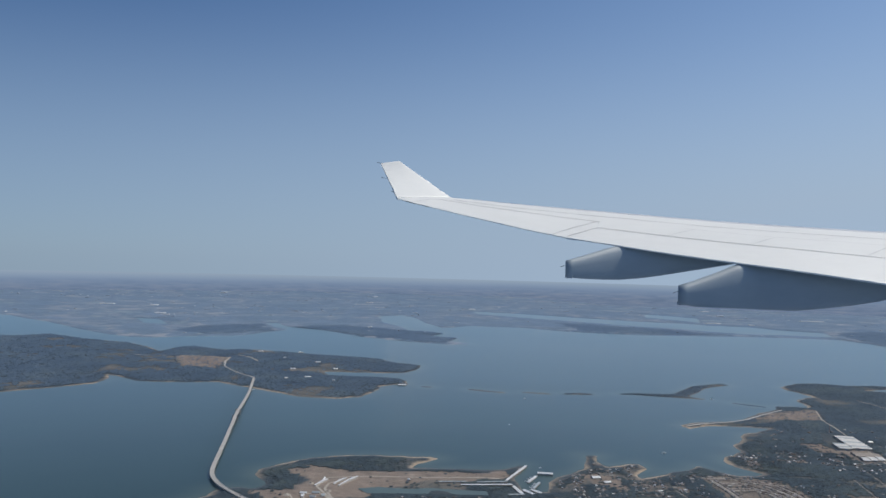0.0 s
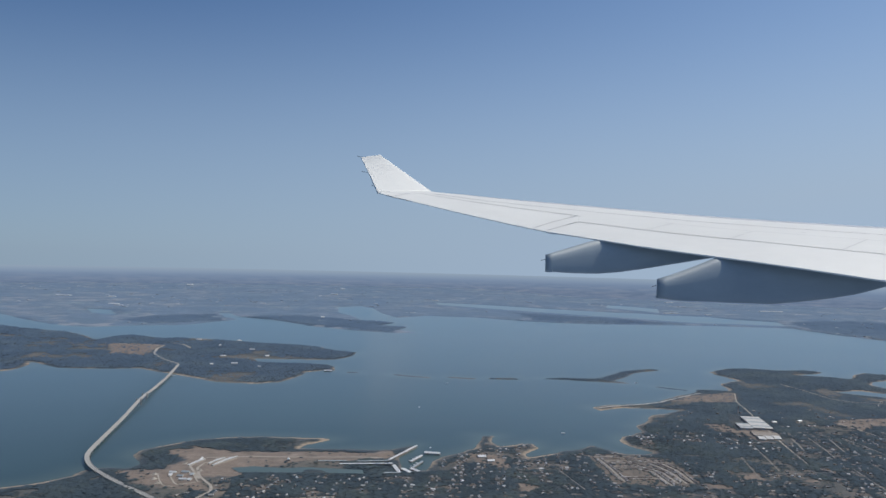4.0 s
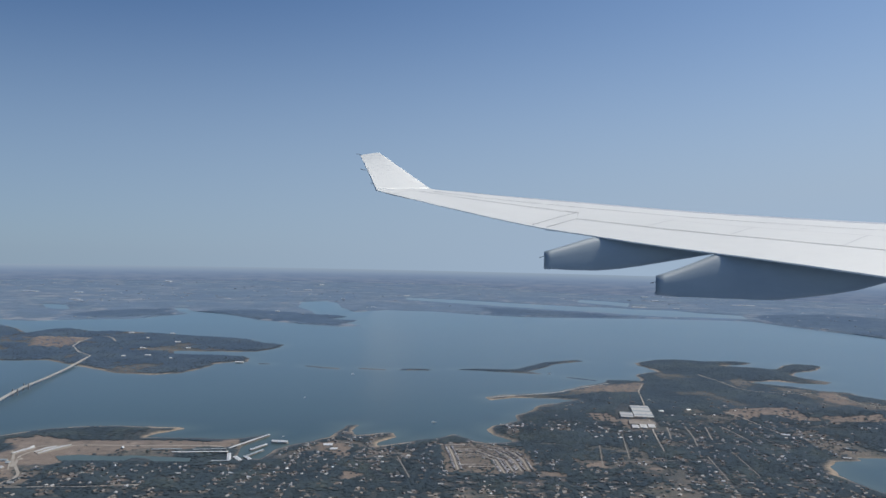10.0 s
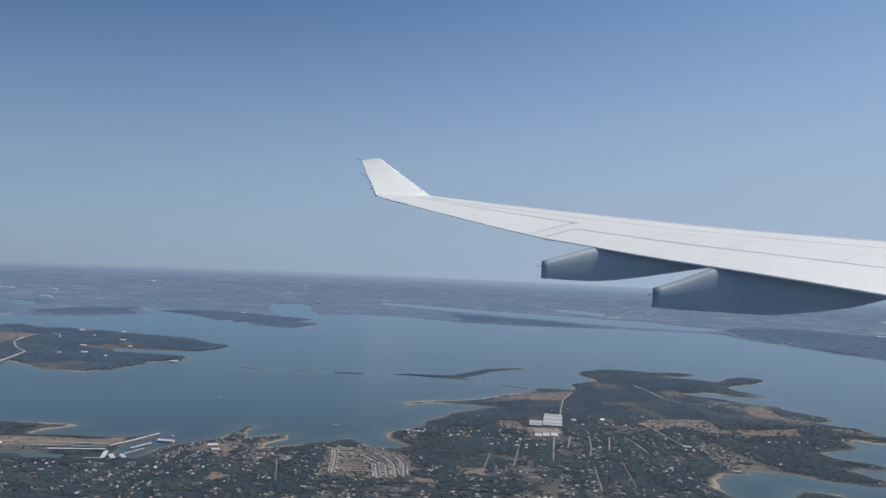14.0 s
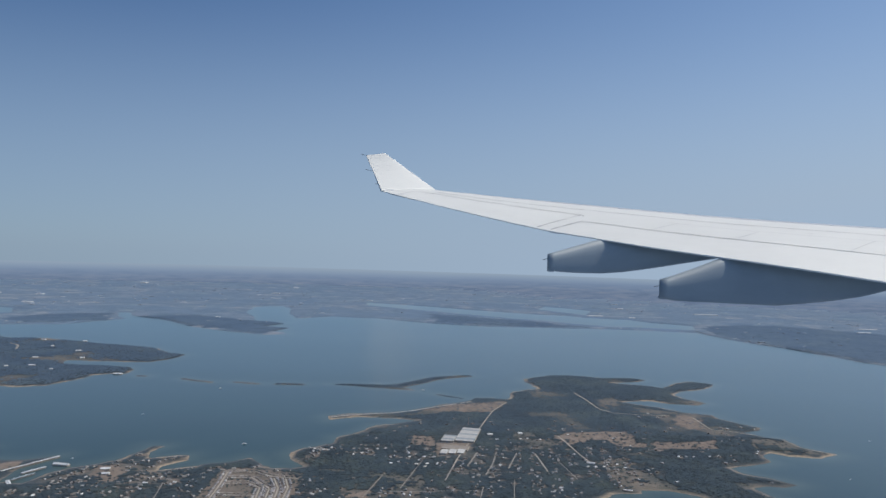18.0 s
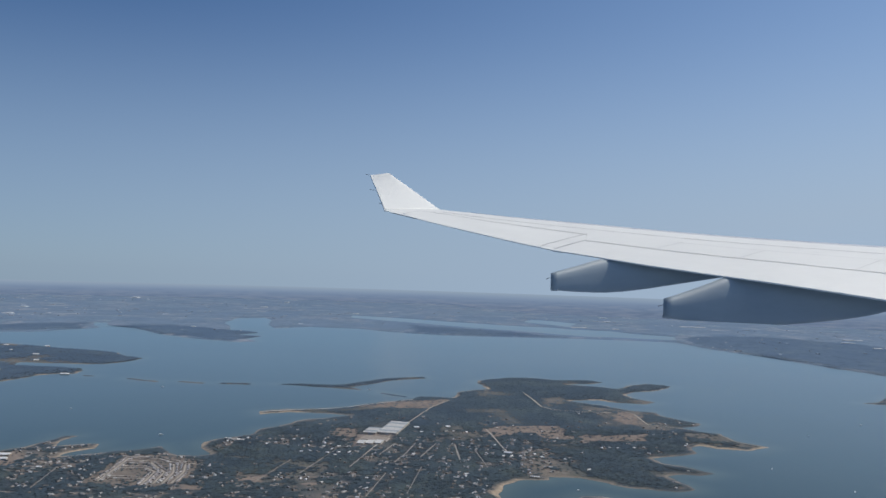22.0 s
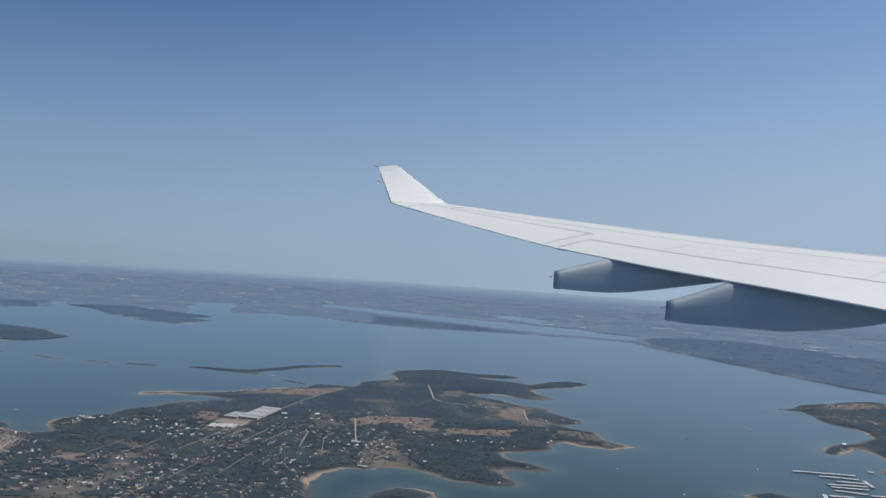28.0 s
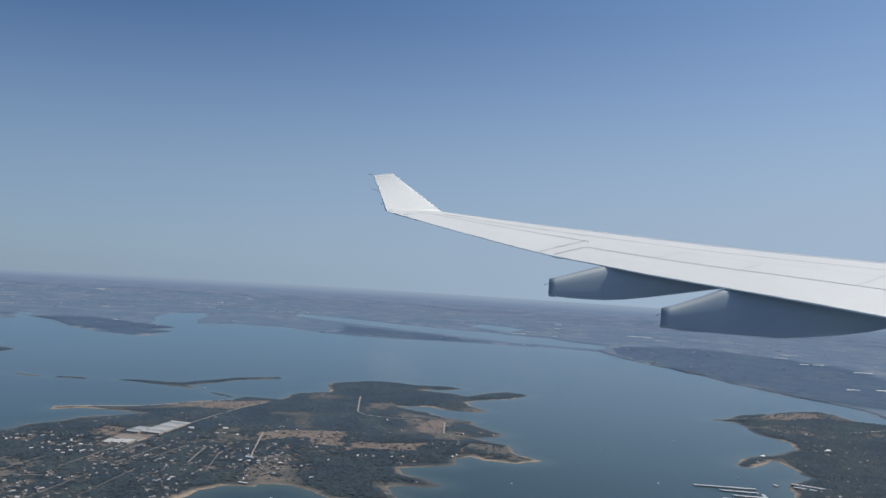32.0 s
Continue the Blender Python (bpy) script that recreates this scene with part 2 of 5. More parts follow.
TIMBER = worn("weathered_deck", (0.25, 0.22, 0.19), (0.38, 0.34, 0.30), 2.0, 0.9)
ROOFS = ((0.0, (0.14, 0.125, 0.11)), (0.3, (0.22, 0.195, 0.17)), (0.6, (0.27, 0.245, 0.215)), (0.82, (0.33, 0.31, 0.285)), (0.95, (0.44, 0.43, 0.41)), (1.0, (0.72, 0.72, 0.71)))
ESTATE_ROOFS = ((0.0, (0.203, 0.173, 0.150)), (0.5, (0.297, 0.259, 0.227)), (0.9, (0.392, 0.352, 0.312)), (1.0, (0.608, 0.572, 0.520)))
ESTATE_ROOF = per_thing("brown_shingle_roof", ESTATE_ROOFS)
FAR_ESTATE_ROOFS = speckled("many_brown_roofs", ESTATE_ROOFS)
# blue of the distance haze is put into the far forest's leaves
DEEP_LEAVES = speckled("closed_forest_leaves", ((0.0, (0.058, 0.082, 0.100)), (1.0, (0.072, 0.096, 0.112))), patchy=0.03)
HOUSE_ROOF = per_thing("shingle_roof", ROOFS)
BRIGHT_ROOF = per_thing("bright_sheet_roof", ((0.0, (0.40, 0.39, 0.37)), (0.5, (0.52, 0.52, 0.51)), (1.0, (0.76, 0.76, 0.75))))
FAR_ROOFS = speckled("many_roofs", ROOFS)
PALE_ROOFS = speckled("pale_far_roofs", ((0.0, (0.30, 0.31, 0.32)), (0.6, (0.42, 0.42, 0.42)), (1.0, (0.80, 0.80, 0.80))))
HULL = worn("white_hull", (0.7, 0.7, 0.7), (0.85, 0.85, 0.84), 3.0, 0.3)
STEEL = worn("mast_steel", (0.35, 0.12, 0.08), (0.55, 0.50, 0.48), 0.5, 0.5, 0.3)


def make_paint(name, dark, light, rough):
    m, nt, b = material(name, rough)
    big = noise_tex(nt, 0.0022, 5, 0.6)
    streak = noise_tex(nt, 0.02, 3, 0.6, (0.35, 1, 1))
    c = mix(nt, 0.4, ramp(nt, big, ((0.3, dark), (0.7, light))), ramp(nt, streak, ((0.3, dark), (0.7, light))))
    nt.links.new(c, b.inputs["Base Color"])
    return m


WING_WHITE = make_paint("white_wing_paint", (0.775, 0.775, 0.74), (0.83, 0.83, 0.79), 0.5)
FAIRING_GREY = make_paint("grey_fairing_paint", (0.29, 0.345, 0.38), (0.355, 0.41, 0.445), 0.5)
SEAM = make_paint("dark_panel_gap", (0.05, 0.055, 0.065), (0.10, 0.105, 0.115), 0.8)
FAINT_SEAM = make_paint("filled_panel_gap", (0.46, 0.46, 0.46), (0.56, 0.56, 0.55), 0.7)
METAL = make_paint("bare_metal_edge", (0.55, 0.57, 0.60), (0.66, 0.68, 0.70), 0.3)


# ---------------------------------------------------------------- tools
def part(name, bm, mat, parent=None, label=""):
    """One mesh object out of a bmesh, under a thing or a part."""
    me = bpy.data.meshes.new(name)
    bm.normal_update()
    bm.to_mesh(me)
    bm.free()
    me.materials.append(mat)
    ob = new(name, me)
    if parent is not None:
        ob.parent = parent
    return tagged(ob, label)


def empty(name, m, label, category, group="", kind=""):
    ob = new(name)
    ob.empty_display_size = 0.2
    ob.matrix_world = m
    return tagged(ob, label, category, group, kind)


def box(bm, x0, x1, y0, y1, z0, z1, m=None, bevel=0.0):
    vs = [bm.verts.new(((m or Matrix()) @ Vector((x, y, z)))) for z in (z0, z1) for x, y in ((x0, y0), (x1, y0), (x1, y1), (x0, y1))]
    faces = [bm.faces.new([vs[i] for i in f]) for f in ((3, 2, 1, 0), (4, 5, 6, 7), (0, 1, 5, 4), (1, 2, 6, 5), (2, 3, 7, 6), (3, 0, 4, 7))]
    if bevel:
        es = list({e for f in faces for e in f.edges})
        bmesh.ops.bevel(bm, geom=es, offset=bevel, segments=1, affect="EDGES")


def gable(bm, x0, x1, y0, y1, z0, z1, over=0.05):
    """A gabled roof with its ridge along x."""
    x0, x1, y0, y1 = x0 - over, x1 + over, y0 - over, y1 + over
    ym = (y0 + y1) / 2
    v = [bm.verts.new(p) for p in ((x0, y0, z0), (x1, y0, z0), (x1, y1, z0), (x0, y1, z0), (x0, ym, z1), (x1, ym, z1))]
    for f in ((0, 1, 5, 4), (2, 3, 4, 5), (1, 2, 5), (3, 0, 4), (3, 2, 1, 0)):
        bm.faces.new([v[i] for i in f])


def mesh_of(name, verts, faces, mat, smooth=False):
    """A mesh object from numpy arrays of corners and of equal-sided faces."""
    me = bpy.data.meshes.new(name)
    n, k = faces.shape
    me.vertices.add(len(verts))
    me.vertices.foreach_set("co", np.asarray(verts, np.float32).ravel())
    me.loops.add(n * k)
    me.loops.foreach_set("vertex_index", faces.astype(np.int32).ravel())
    me.polygons.add(n)
    me.polygons.foreach_set("loop_start", np.arange(0, n * k, k, dtype=np.int32))
    me.polygons.foreach_set("use_smooth", np.full(n, smooth))
    me.update(calc_edges=True)
    me.materials.append(mat)
    return new(name, me)


RNG = np.random.default_rng(7)
LATTICE = RNG.random((256, 256))


def wander(x, y, scale, octaves=3):
    """Smooth noise, about -1 to 1."""
    out, amp, tot = 0.0, 1.0, 0.0
    for o in range(octaves):
        u, v = x / scale + 17.3 * o, y / scale + 9.1 * o
        i, j = np.floor(u).astype(int), np.floor(v).astype(int)
        fu, fv = u - i, v - j
        fu, fv = fu * fu * (3 - 2 * fu), fv * fv * (3 - 2 * fv)
        a, b = LATTICE[i % 256, j % 256], LATTICE[(i + 1) % 256, j % 256]
        c, d = LATTICE[i % 256, (j + 1) % 256], LATTICE[(i + 1) % 256, (j + 1) % 256]
        out = out + amp * ((a * (1 - fu) + b * fu) * (1 - fv) + (c * (1 - fu) + d * fu) * fv)
        tot, amp, scale = tot + amp, amp * 0.5, scale * 0.5
    return 2 * out / tot - 1


def inside(poly, x, y, reach=12.0):
    """How far points lie inside an outline (below 0: outside), to within reach."""
    p = np.asarray(poly, float).reshape(-1, 2)
    out = np.full(x.shape, -reach)
    pick = (x > p[:, 0].min() - reach) & (x < p[:, 0].max() + reach) & (y > p[:, 1].min() - reach) & (y < p[:, 1].max() + reach)
    if not pick.any():
        return out
    px, py = x[pick], y[pick]
    best, odd = np.full(px.shape, 1e9), np.zeros(px.shape, bool)
    for (ax, ay), (bx, by) in zip(p, np.roll(p, -1, 0)):
        dx, dy = bx - ax, by - ay
        s = np.clip(((px - ax) * dx + (py - ay) * dy) / (dx * dx + dy * dy + 1e-9), 0, 1)
        best = np.minimum(best, (px - ax - s * dx) ** 2 + (py - ay - s * dy) ** 2)
        if by != ay:
            odd ^= ((ay > py) != (by > py)) & (px < ax + (py - ay) * dx / dy)
    d = np.minimum(np.sqrt(best), reach)
    out[pick] = np.where(odd, d, -d)
    return out


# ---------------------------------------------------------------- plan of the lake country
WEST_PENINSULA = (
    (-900, 620), (-500, 470), (-282.7, 397.6), (-270.8, 412.8), (-240.9, 389.9), (-217, 378.2), (-205.2, 364.8), (-193, 346.5), (-190.1, 361.4), (-183.2, 370.3),
    (-165.3, 356.3), (-156.3, 360.2), (-137.3, 352.7), (-122.4, 345.4), (-100.8, 337.9), (-90.1, 332.6), (-88.2, 326.9), (-82.3, 320.4), (-73.4, 314.6), (-76.2, 299.9),
    (-80.9, 292), (-88.7, 290.8), (-97.5, 291.6), (-112.2, 291.3), (-110.2, 283.3), (-94.4, 281.4), (-84.6, 278.3), (-80.6, 273.3), (-79.6, 263.4), (-84.6, 263.5),
    (-89.5, 259.5), (-93.4, 244.7), (-96.3, 237.9), (-103.3, 235.1), (-114.2, 237.2), (-130.8, 249.8), (-147.5, 263.6), (-157.9, 261.5), (-174.2, 262.3), (-189, 276.1),
    (-186.1, 268.2), (-186, 256.3), (-194.9, 248.3), (-201.7, 243.3), (-211.6, 235.3), (-296.4, 207.5), (-591.4, 226.7), (-885.6, 324.7))
SOUTH_WEST = (
    (-900, -400), (-900, -80), (-300, 60), (-159, 111.3), (-124.4, 132.4), (-119.5, 137.4), (-119, 141), (-116.5, 142.4), (-111.5, 141.3), (-109.3, 144.1),
    (-113.1, 151), (-112.6, 155.4), (-106.6, 162.4), (-95.1, 166.8), (-85.8, 166.7), (-77.5, 165.8), (-74.9, 164.6), (-79.9, 159.7), (-81.3, 156.7), (-72.2, 156.1),
    (-64.7, 155.8), (-60.1, 157.2), (-56.6, 159.6), (-58.2, 154.3), (-60.2, 151), (-60.3, 145.5), (-60.5, 141.4), (-55.3, 140.5), (-53.7, 147.1), (-50.6, 150.7),
    (-46.6, 154.2), (-43.3, 157.6), (-42.2, 162.5), (-40.4, 168.8), (-37.8, 168.5), (-39.7, 162.8), (-38.1, 158.5), (-34.1, 160.2), (-30.1, 161.6))
SOUTH_EAST = (
    (-29.5, 157.5), (-32.6, 154.1), (-33.6, 149.7), (-28, 153.2), (-23.9, 156), (-20.5, 156.9), (-16.8, 160.7), (-14, 154.7), (-11.1, 152), (-7.4, 152.3),
    (-4.7, 154), (-8.9, 159.6), (-9.4, 164.6), (-7.2, 168.5), (-0.5, 173.2), (0, 179.7), (4.7, 184.8), (9.2, 192), (15.5, 195.8), (20.1, 199.2),
    (14.8, 201.6), (3.7, 202), (-3.5, 197.9), (-5.2, 201.9), (1, 205.7), (10.9, 207.8), (17.7, 211.5), (26.8, 219.7), (35.8, 226.2), (39.3, 233.2),
    (49, 231.8), (50.6, 234.9), (54.1, 245), (58.8, 249.1), (63.7, 251.8), (60.8, 265.4), (62.1, 271.6), (74.1, 282.5), (81.2, 283.2), (91.8, 278.3))
HEADLAND = (
    (104.6, 279.9), (110, 275.1), (104.1, 270.3), (93.8, 267.1), (105.4, 262.5), (110, 258.1), (116.6, 267.2), (126.2, 274.3), (134, 268.5), (123.3, 256.2),
    (114, 251.6), (109.5, 246.6), (110.4, 238.6), (114.3, 231.1), (109.5, 227.5), (101.6, 229.3), (96.8, 233.9), (86.5, 231.3), (96.2, 222.7), (101.5, 216.6),
    (108.6, 213.8), (108.3, 208), (112.3, 202.5), (116, 198.2), (113.4, 194.5), (107.2, 191.7), (110.4, 187), (115.5, 184.9), (115.6, 176.1), (121.2, 170.1),
    (114.5, 167.5), (107.5, 167.8), (104.3, 170.9), (100.6, 167.8), (100.7, 163.1), (95.5, 160.4), (91, 159.5), (87.8, 157.3), (88.9, 152.9), (93.6, 150.1))
COVE = (
    (97, 146.6), (93.2, 144.7), (88.7, 145.1), (85.8, 143.3), (88.1, 137.2), (88.2, 134.3), (84.3, 132.4), (80.2, 133), (75.5, 134), (72.4, 138),
    (67.9, 141.3), (62.1, 141.7), (61.3, 139.3), (56.5, 139.2), (53.2, 135.4), (51.2, 129.7), (51.2, 126.5), (52.8, 118.6), (57.7, 109.5), (66, 98),
    (80, 60), (110, -400))
EAST_LAND = (
    (187, 239), (195, 243), (204, 252), (217, 258), (230, 266), (241, 270), (245, 264), (246, 252), (256, 246), (300, 235), (420, 220), (900, 60),
    (900, -400), (200, -400), (180, 60), (172, 120), (169, 151), (174, 161), (180, 165), (183, 168), (182, 171), (183, 179), (182, 184), (175, 177),
    (170, 175), (169, 178), (175, 185), (185, 191), (195, 198), (198, 209), (194, 219), (196, 229), (196, 237))
FAR_WEST = (
    (-9000, 9000), (-9000, 2000), (-1500, 900), (-600, 640), (-450, 590), (-349, 526), (-321, 499), (-287, 463), (-267, 441), (-242, 416),
    (-222, 407), (-191, 417), (-172, 423), (-155, 450), (-148, 466), (-159, 479), (-172, 511), (-164, 512), (-154, 490), (-131, 469),
    (-104, 429), (-79, 411), (-57, 396), (-44, 399), (-53, 416), (-46, 437), (-62, 441), (-48, 472), (-75, 472), (-89, 537))
FAR_EAST = (
    (-99, 597), (-75, 617), (-62, 545), (-51, 501), (-30, 520), (2, 516), (23, 498), (42, 486), (73, 478), (104, 480), (147, 482), (183, 479),
    (212, 473), (214, 452), (217, 430), (227, 398), (236, 368), (242, 340), (246, 325), (252, 308), (258, 294), (263, 280), (258, 262), (300, 240),
    (900, 60), (9000, -800), (9000, 9000))
ISLAND = ((-9.2, 252.3), (0, 254), (14.1, 252.8), (17.6, 259.3), (29.1, 272.3), (41.7, 278.7), (43.1, 274.9), (30.7, 267), (20.7, 252.7), (17.2, 248.3), (22.2, 242.1), (12.4, 245), (1.9, 249.1))
BARS = (((-75.6, 261.7), (-71.6, 260.6), (-71.1, 258.1), (-75.1, 259.2)), ((-59.7, 257.8), (-47.4, 252.1), (-47, 249.6), (-59.4, 255.4)),
        ((-40.8, 253.3), (-31.4, 251), (-31.4, 248.7), (-40.5, 251.1)), ((-27.1, 251.8), (-16.5, 251.9), (-16.5, 249.1), (-27.1, 249.3)))
BREAKWATER = ((27.2, 238.1), (35.8, 232.2), (35.2, 230.6), (26.8, 236.2))
ISLET = ((59.8, 121.7), (62.8, 126.8), (65.3, 129.1), (68.7, 129), (71.8, 126.7), (73.8, 117.6))
EAST_ISLET = ((130.7, 136.3), (132.6, 137.4), (136, 138.6), (139.8, 138), (141, 134.4), (140.3, 131.3), (136.3, 129), (132.3, 131.1), (132.1, 134.3))
LAGOON_EDGE = ((-91.9, 140.3), (-88, 141.3), (-82.1, 140.2), (-78.3, 140.8), (-67.4, 139), (-67.2, 136.6), (-77.1, 137.2), (-83.7, 137.3), (-90, 137.3))
AIRFIELD = ((-104.8, 140.8), (-102.8, 147.7), (-107.7, 152.6), (-102.3, 156.2), (-93.3, 153.3), (-82.2, 153.4), (-75.5, 153.9), (-67.2, 152), (-61.6, 154.3), (-61.4, 150.9), (-62.1, 147.2), (-76.7, 145.3), (-81.8, 142.6), (-92.9, 133.9), (-99.9, 130.9), (-104.9, 134.9))
TOWN_FIELDS = (((4.5, 137.8), (9.6, 137.2), (9.5, 132.3), (5, 132.8)), ((-3.6, 130.8), (1.5, 130.8), (1, 126.8), (-4, 127.3)), ((16, 133.6), (19.9, 134), (18.9, 129.5), (15.5, 129.6)), ((-38.9, 130.6), (-34.8, 130.9), (-34.9, 127), (-39.4, 126.6)), ((53.1, 183.5), (62, 187.9), (74.7, 189.5), (75.2, 172.6), (68.7, 171.1), (64.9, 178.6), (61.8, 178.2), (54.4, 170.3)))
OUTER_FIELDS = (((-112.5, 139.8), (-104.8, 140.8), (-100.8, 141), (-92.6, 128), (-93, 126.6), (-103.5, 128.6), (-110.8, 135.4)), ((76.8, 177.5), (94.7, 180.5), (92.5, 171.5), (76, 169.5)), ((93.2, 204.5), (98.9, 214.7), (101.1, 204.5), (98.3, 193.2), (93.9, 191.6), (90.7, 195.8)), ((34.9, 221.5), (48.3, 226), (41.9, 210.8), (32.2, 209.7), (20.3, 210.8), (29.5, 217.4)), ((18.8, 180.3), (24.1, 180.5), (22.9, 171), (18.1, 171.1)), ((-45.7, 153.3), (-39.7, 150.3), (-38.9, 141.2), (-42.2, 141.6), (-45, 145.3)), ((23.9, 173.4), (31.9, 175.6), (30.4, 162.3), (22.9, 162.1)), ((205, 247), (225, 260), (238, 262), (232, 250), (215, 243)), ((-169.9, 298.2), (-180.1, 328.2), (-156.7, 328.3), (-154.6, 307.2), (-154.7, 292.6)))
FIELDS = TOWN_FIELDS + OUTER_FIELDS
WOODLOTS = (((-103.5, 128), (-98.9, 127.6), (-93.8, 126), (-95.8, 121), (-97.5, 118.9), (-100.5, 121)), ((-113.3, 153.5), (-109.1, 153), (-101.5, 146.6), (-103, 143), (-108, 140.4), (-111.8, 140)))
ESTATE = ((-21.2, 131.2), (-21.4, 144.4), (-20.7, 149.4), (-17.7, 151.7), (-11.8, 151.1), (-4.3, 147.9), (-4.2, 139.6), (-5, 131.3), (-12.5, 129.1))
QUIET_WOODS = (((64.6, 165.7), (75.8, 160.5), (84.3, 159), (83.2, 148), (82.6, 130.6), (76.6, 131.2), (72.7, 139.1), (73.4, 152)), ((32.8, 139.6), (39, 140.2), (43.2, 129.7), (38.5, 125.3), (31.3, 130.7)),
               ((48.1, 142.2), (55, 148.2), (58.4, 134.6), (52.9, 129.9), (50.8, 121.4)), ((8.1, 154.9), (17.8, 153), (25.3, 151.2), (30.4, 144.6), (24.1, 140.9), (14.6, 138.7)))
WOODLAND = ((-5, 138.7), (-7.9, 148.5), (0, 164), (13.9, 158.9), (21.9, 159.1), (21.9, 143.3), (10, 139.2))
MARSH = ((-4.3, 152.1), (0.1, 152.3), (7.5, 149.9), (6.9, 148.2), (-1.1, 148.7), (-5.1, 149.5))
PADDOCK = ((42.4, 178.6), (49.5, 180), (50, 187.2), (43, 185.4))
GRASSY = (MARSH, PADDOCK, ((76.8, 231.7), (88.1, 238.5), (84.3, 224.1), (77.6, 216.7)), ((105, 184.8), (114.6, 183.5), (121.1, 170.1), (107.3, 168.7), (101.6, 173.9)), ((76.7, 218.3), (90.1, 210.6), (107.1, 199.6), (102.4, 213.6), (84.3, 223.4)), ((14.9, 201.8), (0, 203), (13.9, 207.4), (39.4, 225.6), (47.4, 223.2), (29.6, 208.5)),
          ((-197.9, 326.6), (-156.2, 326.2), (-149.8, 303.5), (-182.9, 306.4)), ((-137.7, 295.1), (-98.7, 298.9), (-88.8, 292.9), (-127.8, 288)), ((188, 238), (217, 257), (238, 267), (244, 255), (225, 246), (205, 241)))
FAR_WOODS = (((-150, 482), (-104, 434), (-57, 402), (-50, 437), (-52, 468), (-85, 474), (-120, 500)), ((45, 495), (75, 482), (146, 485), (120, 512), (80, 540), (40, 560)),
             ((218, 467), (238, 521), (271, 537), (306, 540), (327, 523), (350, 493), (365, 446), (330, 330), (285, 272), (264, 288), (253, 312), (244, 345), (232, 389), (222, 430)), ((-215, 440), (-190, 425), (-160, 452), (-172, 500), (-210, 480)))
FAR_LAGOONS = (
    ((-10, 650), (30, 613), (63, 584), (100, 549), (123, 536), (151, 508), (162, 503), (190, 501), (219, 491), (230, 523), (219, 534), (205, 545),
     (197, 565), (181, 570), (164, 575), (154, 590), (131, 594), (105, 610), (78, 627), (39, 658), (-13, 686)),
    ((143, 658), (164, 622), (173, 605), (191, 657), (175, 683), (157, 700)), ((-71, 477), (-48, 458), (-54, 499), (-63, 530), (-89, 601), (-99, 588), (-82, 534)),
    ((-268, 532), (-247, 522), (-231, 485), (-249, 495)))
CAUSEWAY = ((160, 492), (185, 487), (214, 481), (214, 473), (184, 479), (160, 484))
NEAR_LAND = (WEST_PENINSULA, SOUTH_WEST + SOUTH_EAST + HEADLAND + COVE, EAST_LAND, ISLAND, BREAKWATER, ISLET, EAST_ISLET, *BARS)
FAR_LAND = FAR_WEST + FAR_EAST


def shore(x, y):
    """How far points lie from the shoreline, inland above 0; near land and far land."""
    wx = x + 1.1 * wander(x, y, 9.0) + 0.35 * wander(y, x, 2.2, 2)
    wy = y + 1.1 * wander(x + 300, y, 9.0) + 0.35 * wander(y, x + 90, 2.2, 2)
    near = np.max([inside(p, wx, wy) for p in NEAR_LAND], 0)
    far = inside(FAR_LAND, wx + 5 * wander(x, y, 45.0), wy + 5 * wander(y, x, 45.0), 60.0)
    far = np.minimum(far, -np.max([inside(p, wx, wy) for p in FAR_LAGOONS], 0))
    return near, np.maximum(far, inside(CAUSEWAY, wx, wy))


def deep_woods(x, y):
    """Where closed forest stands on the far shore."""
    return np.max([inside(p, x, y, 20.0) for p in FAR_WOODS], 0) + 6 * wander(x, y, 12.0, 3) > 0


def height(x, y, near, far):
    d = np.maximum(near, far)
    hill = 0.16 + 0.35 * (1 - np.exp(-np.maximum(d - 1.3, 0) / 5.0)) * (1.2 + wander(x, y, 22.0))
    return np.where(d > 1.3, hill, np.where(d > -8, 0.123 * d, -1.0))


def bend(x, y):
    """How far the land sinks away from the eye with the roundness of the earth."""
    return -np.maximum(np.hypot(x, y) - 350.0, 0) ** 2 / 330000.0


def rim(x, y):
    """How far out the modelled country goes; past it lies only the hazy plain of the backdrop."""
    return np.interp(np.degrees(np.arctan2(x, y)), (-8, 4, 12), (1050, 1050, 850))


def far_off(x, y, z):
    """Moves the last plain straight away from the eye, out behind everything else."""
    r, edge = np.hypot(x, y), rim(x, y)
    over = np.maximum(r - edge - 40, 0)
    out = np.where(r < edge, r, np.where(r < edge + 40, edge + (4600 - edge) * np.clip((r - edge) / 40, 0, 1), 4600 + 320 * (1 - np.exp(-over / 1500))))
    share = np.clip((np.degrees(np.arctan2(x, y)) - 3) / 8, 0, 1)
    k = 1 + (out / np.maximum(r, 1e-6) - 1) * share * share * (3 - 2 * share)
    return np.stack([x * k, y * k, 40.5 + (z - 40.5) * k], -1)


def ground_at(x, y):
    x, y = np.atleast_1d(np.asarray(x, float)), np.atleast_1d(np.asarray(y, float))
    near, far = shore(x, y)
    return height(x, y, near, far) + bend(x, y)


def spaced(points):
    """Even-growing steps through (place, step) knots."""
    out, v = [points[0][0]], points[0][0]
    for (a, sa), (b, sb) in zip(points, points[1:]):
        while v < b - 1e-6:
            v = min(b, v + sa + (sb - sa) * (v - a) / (b - a))
            out.append(v)
    return np.array(out)


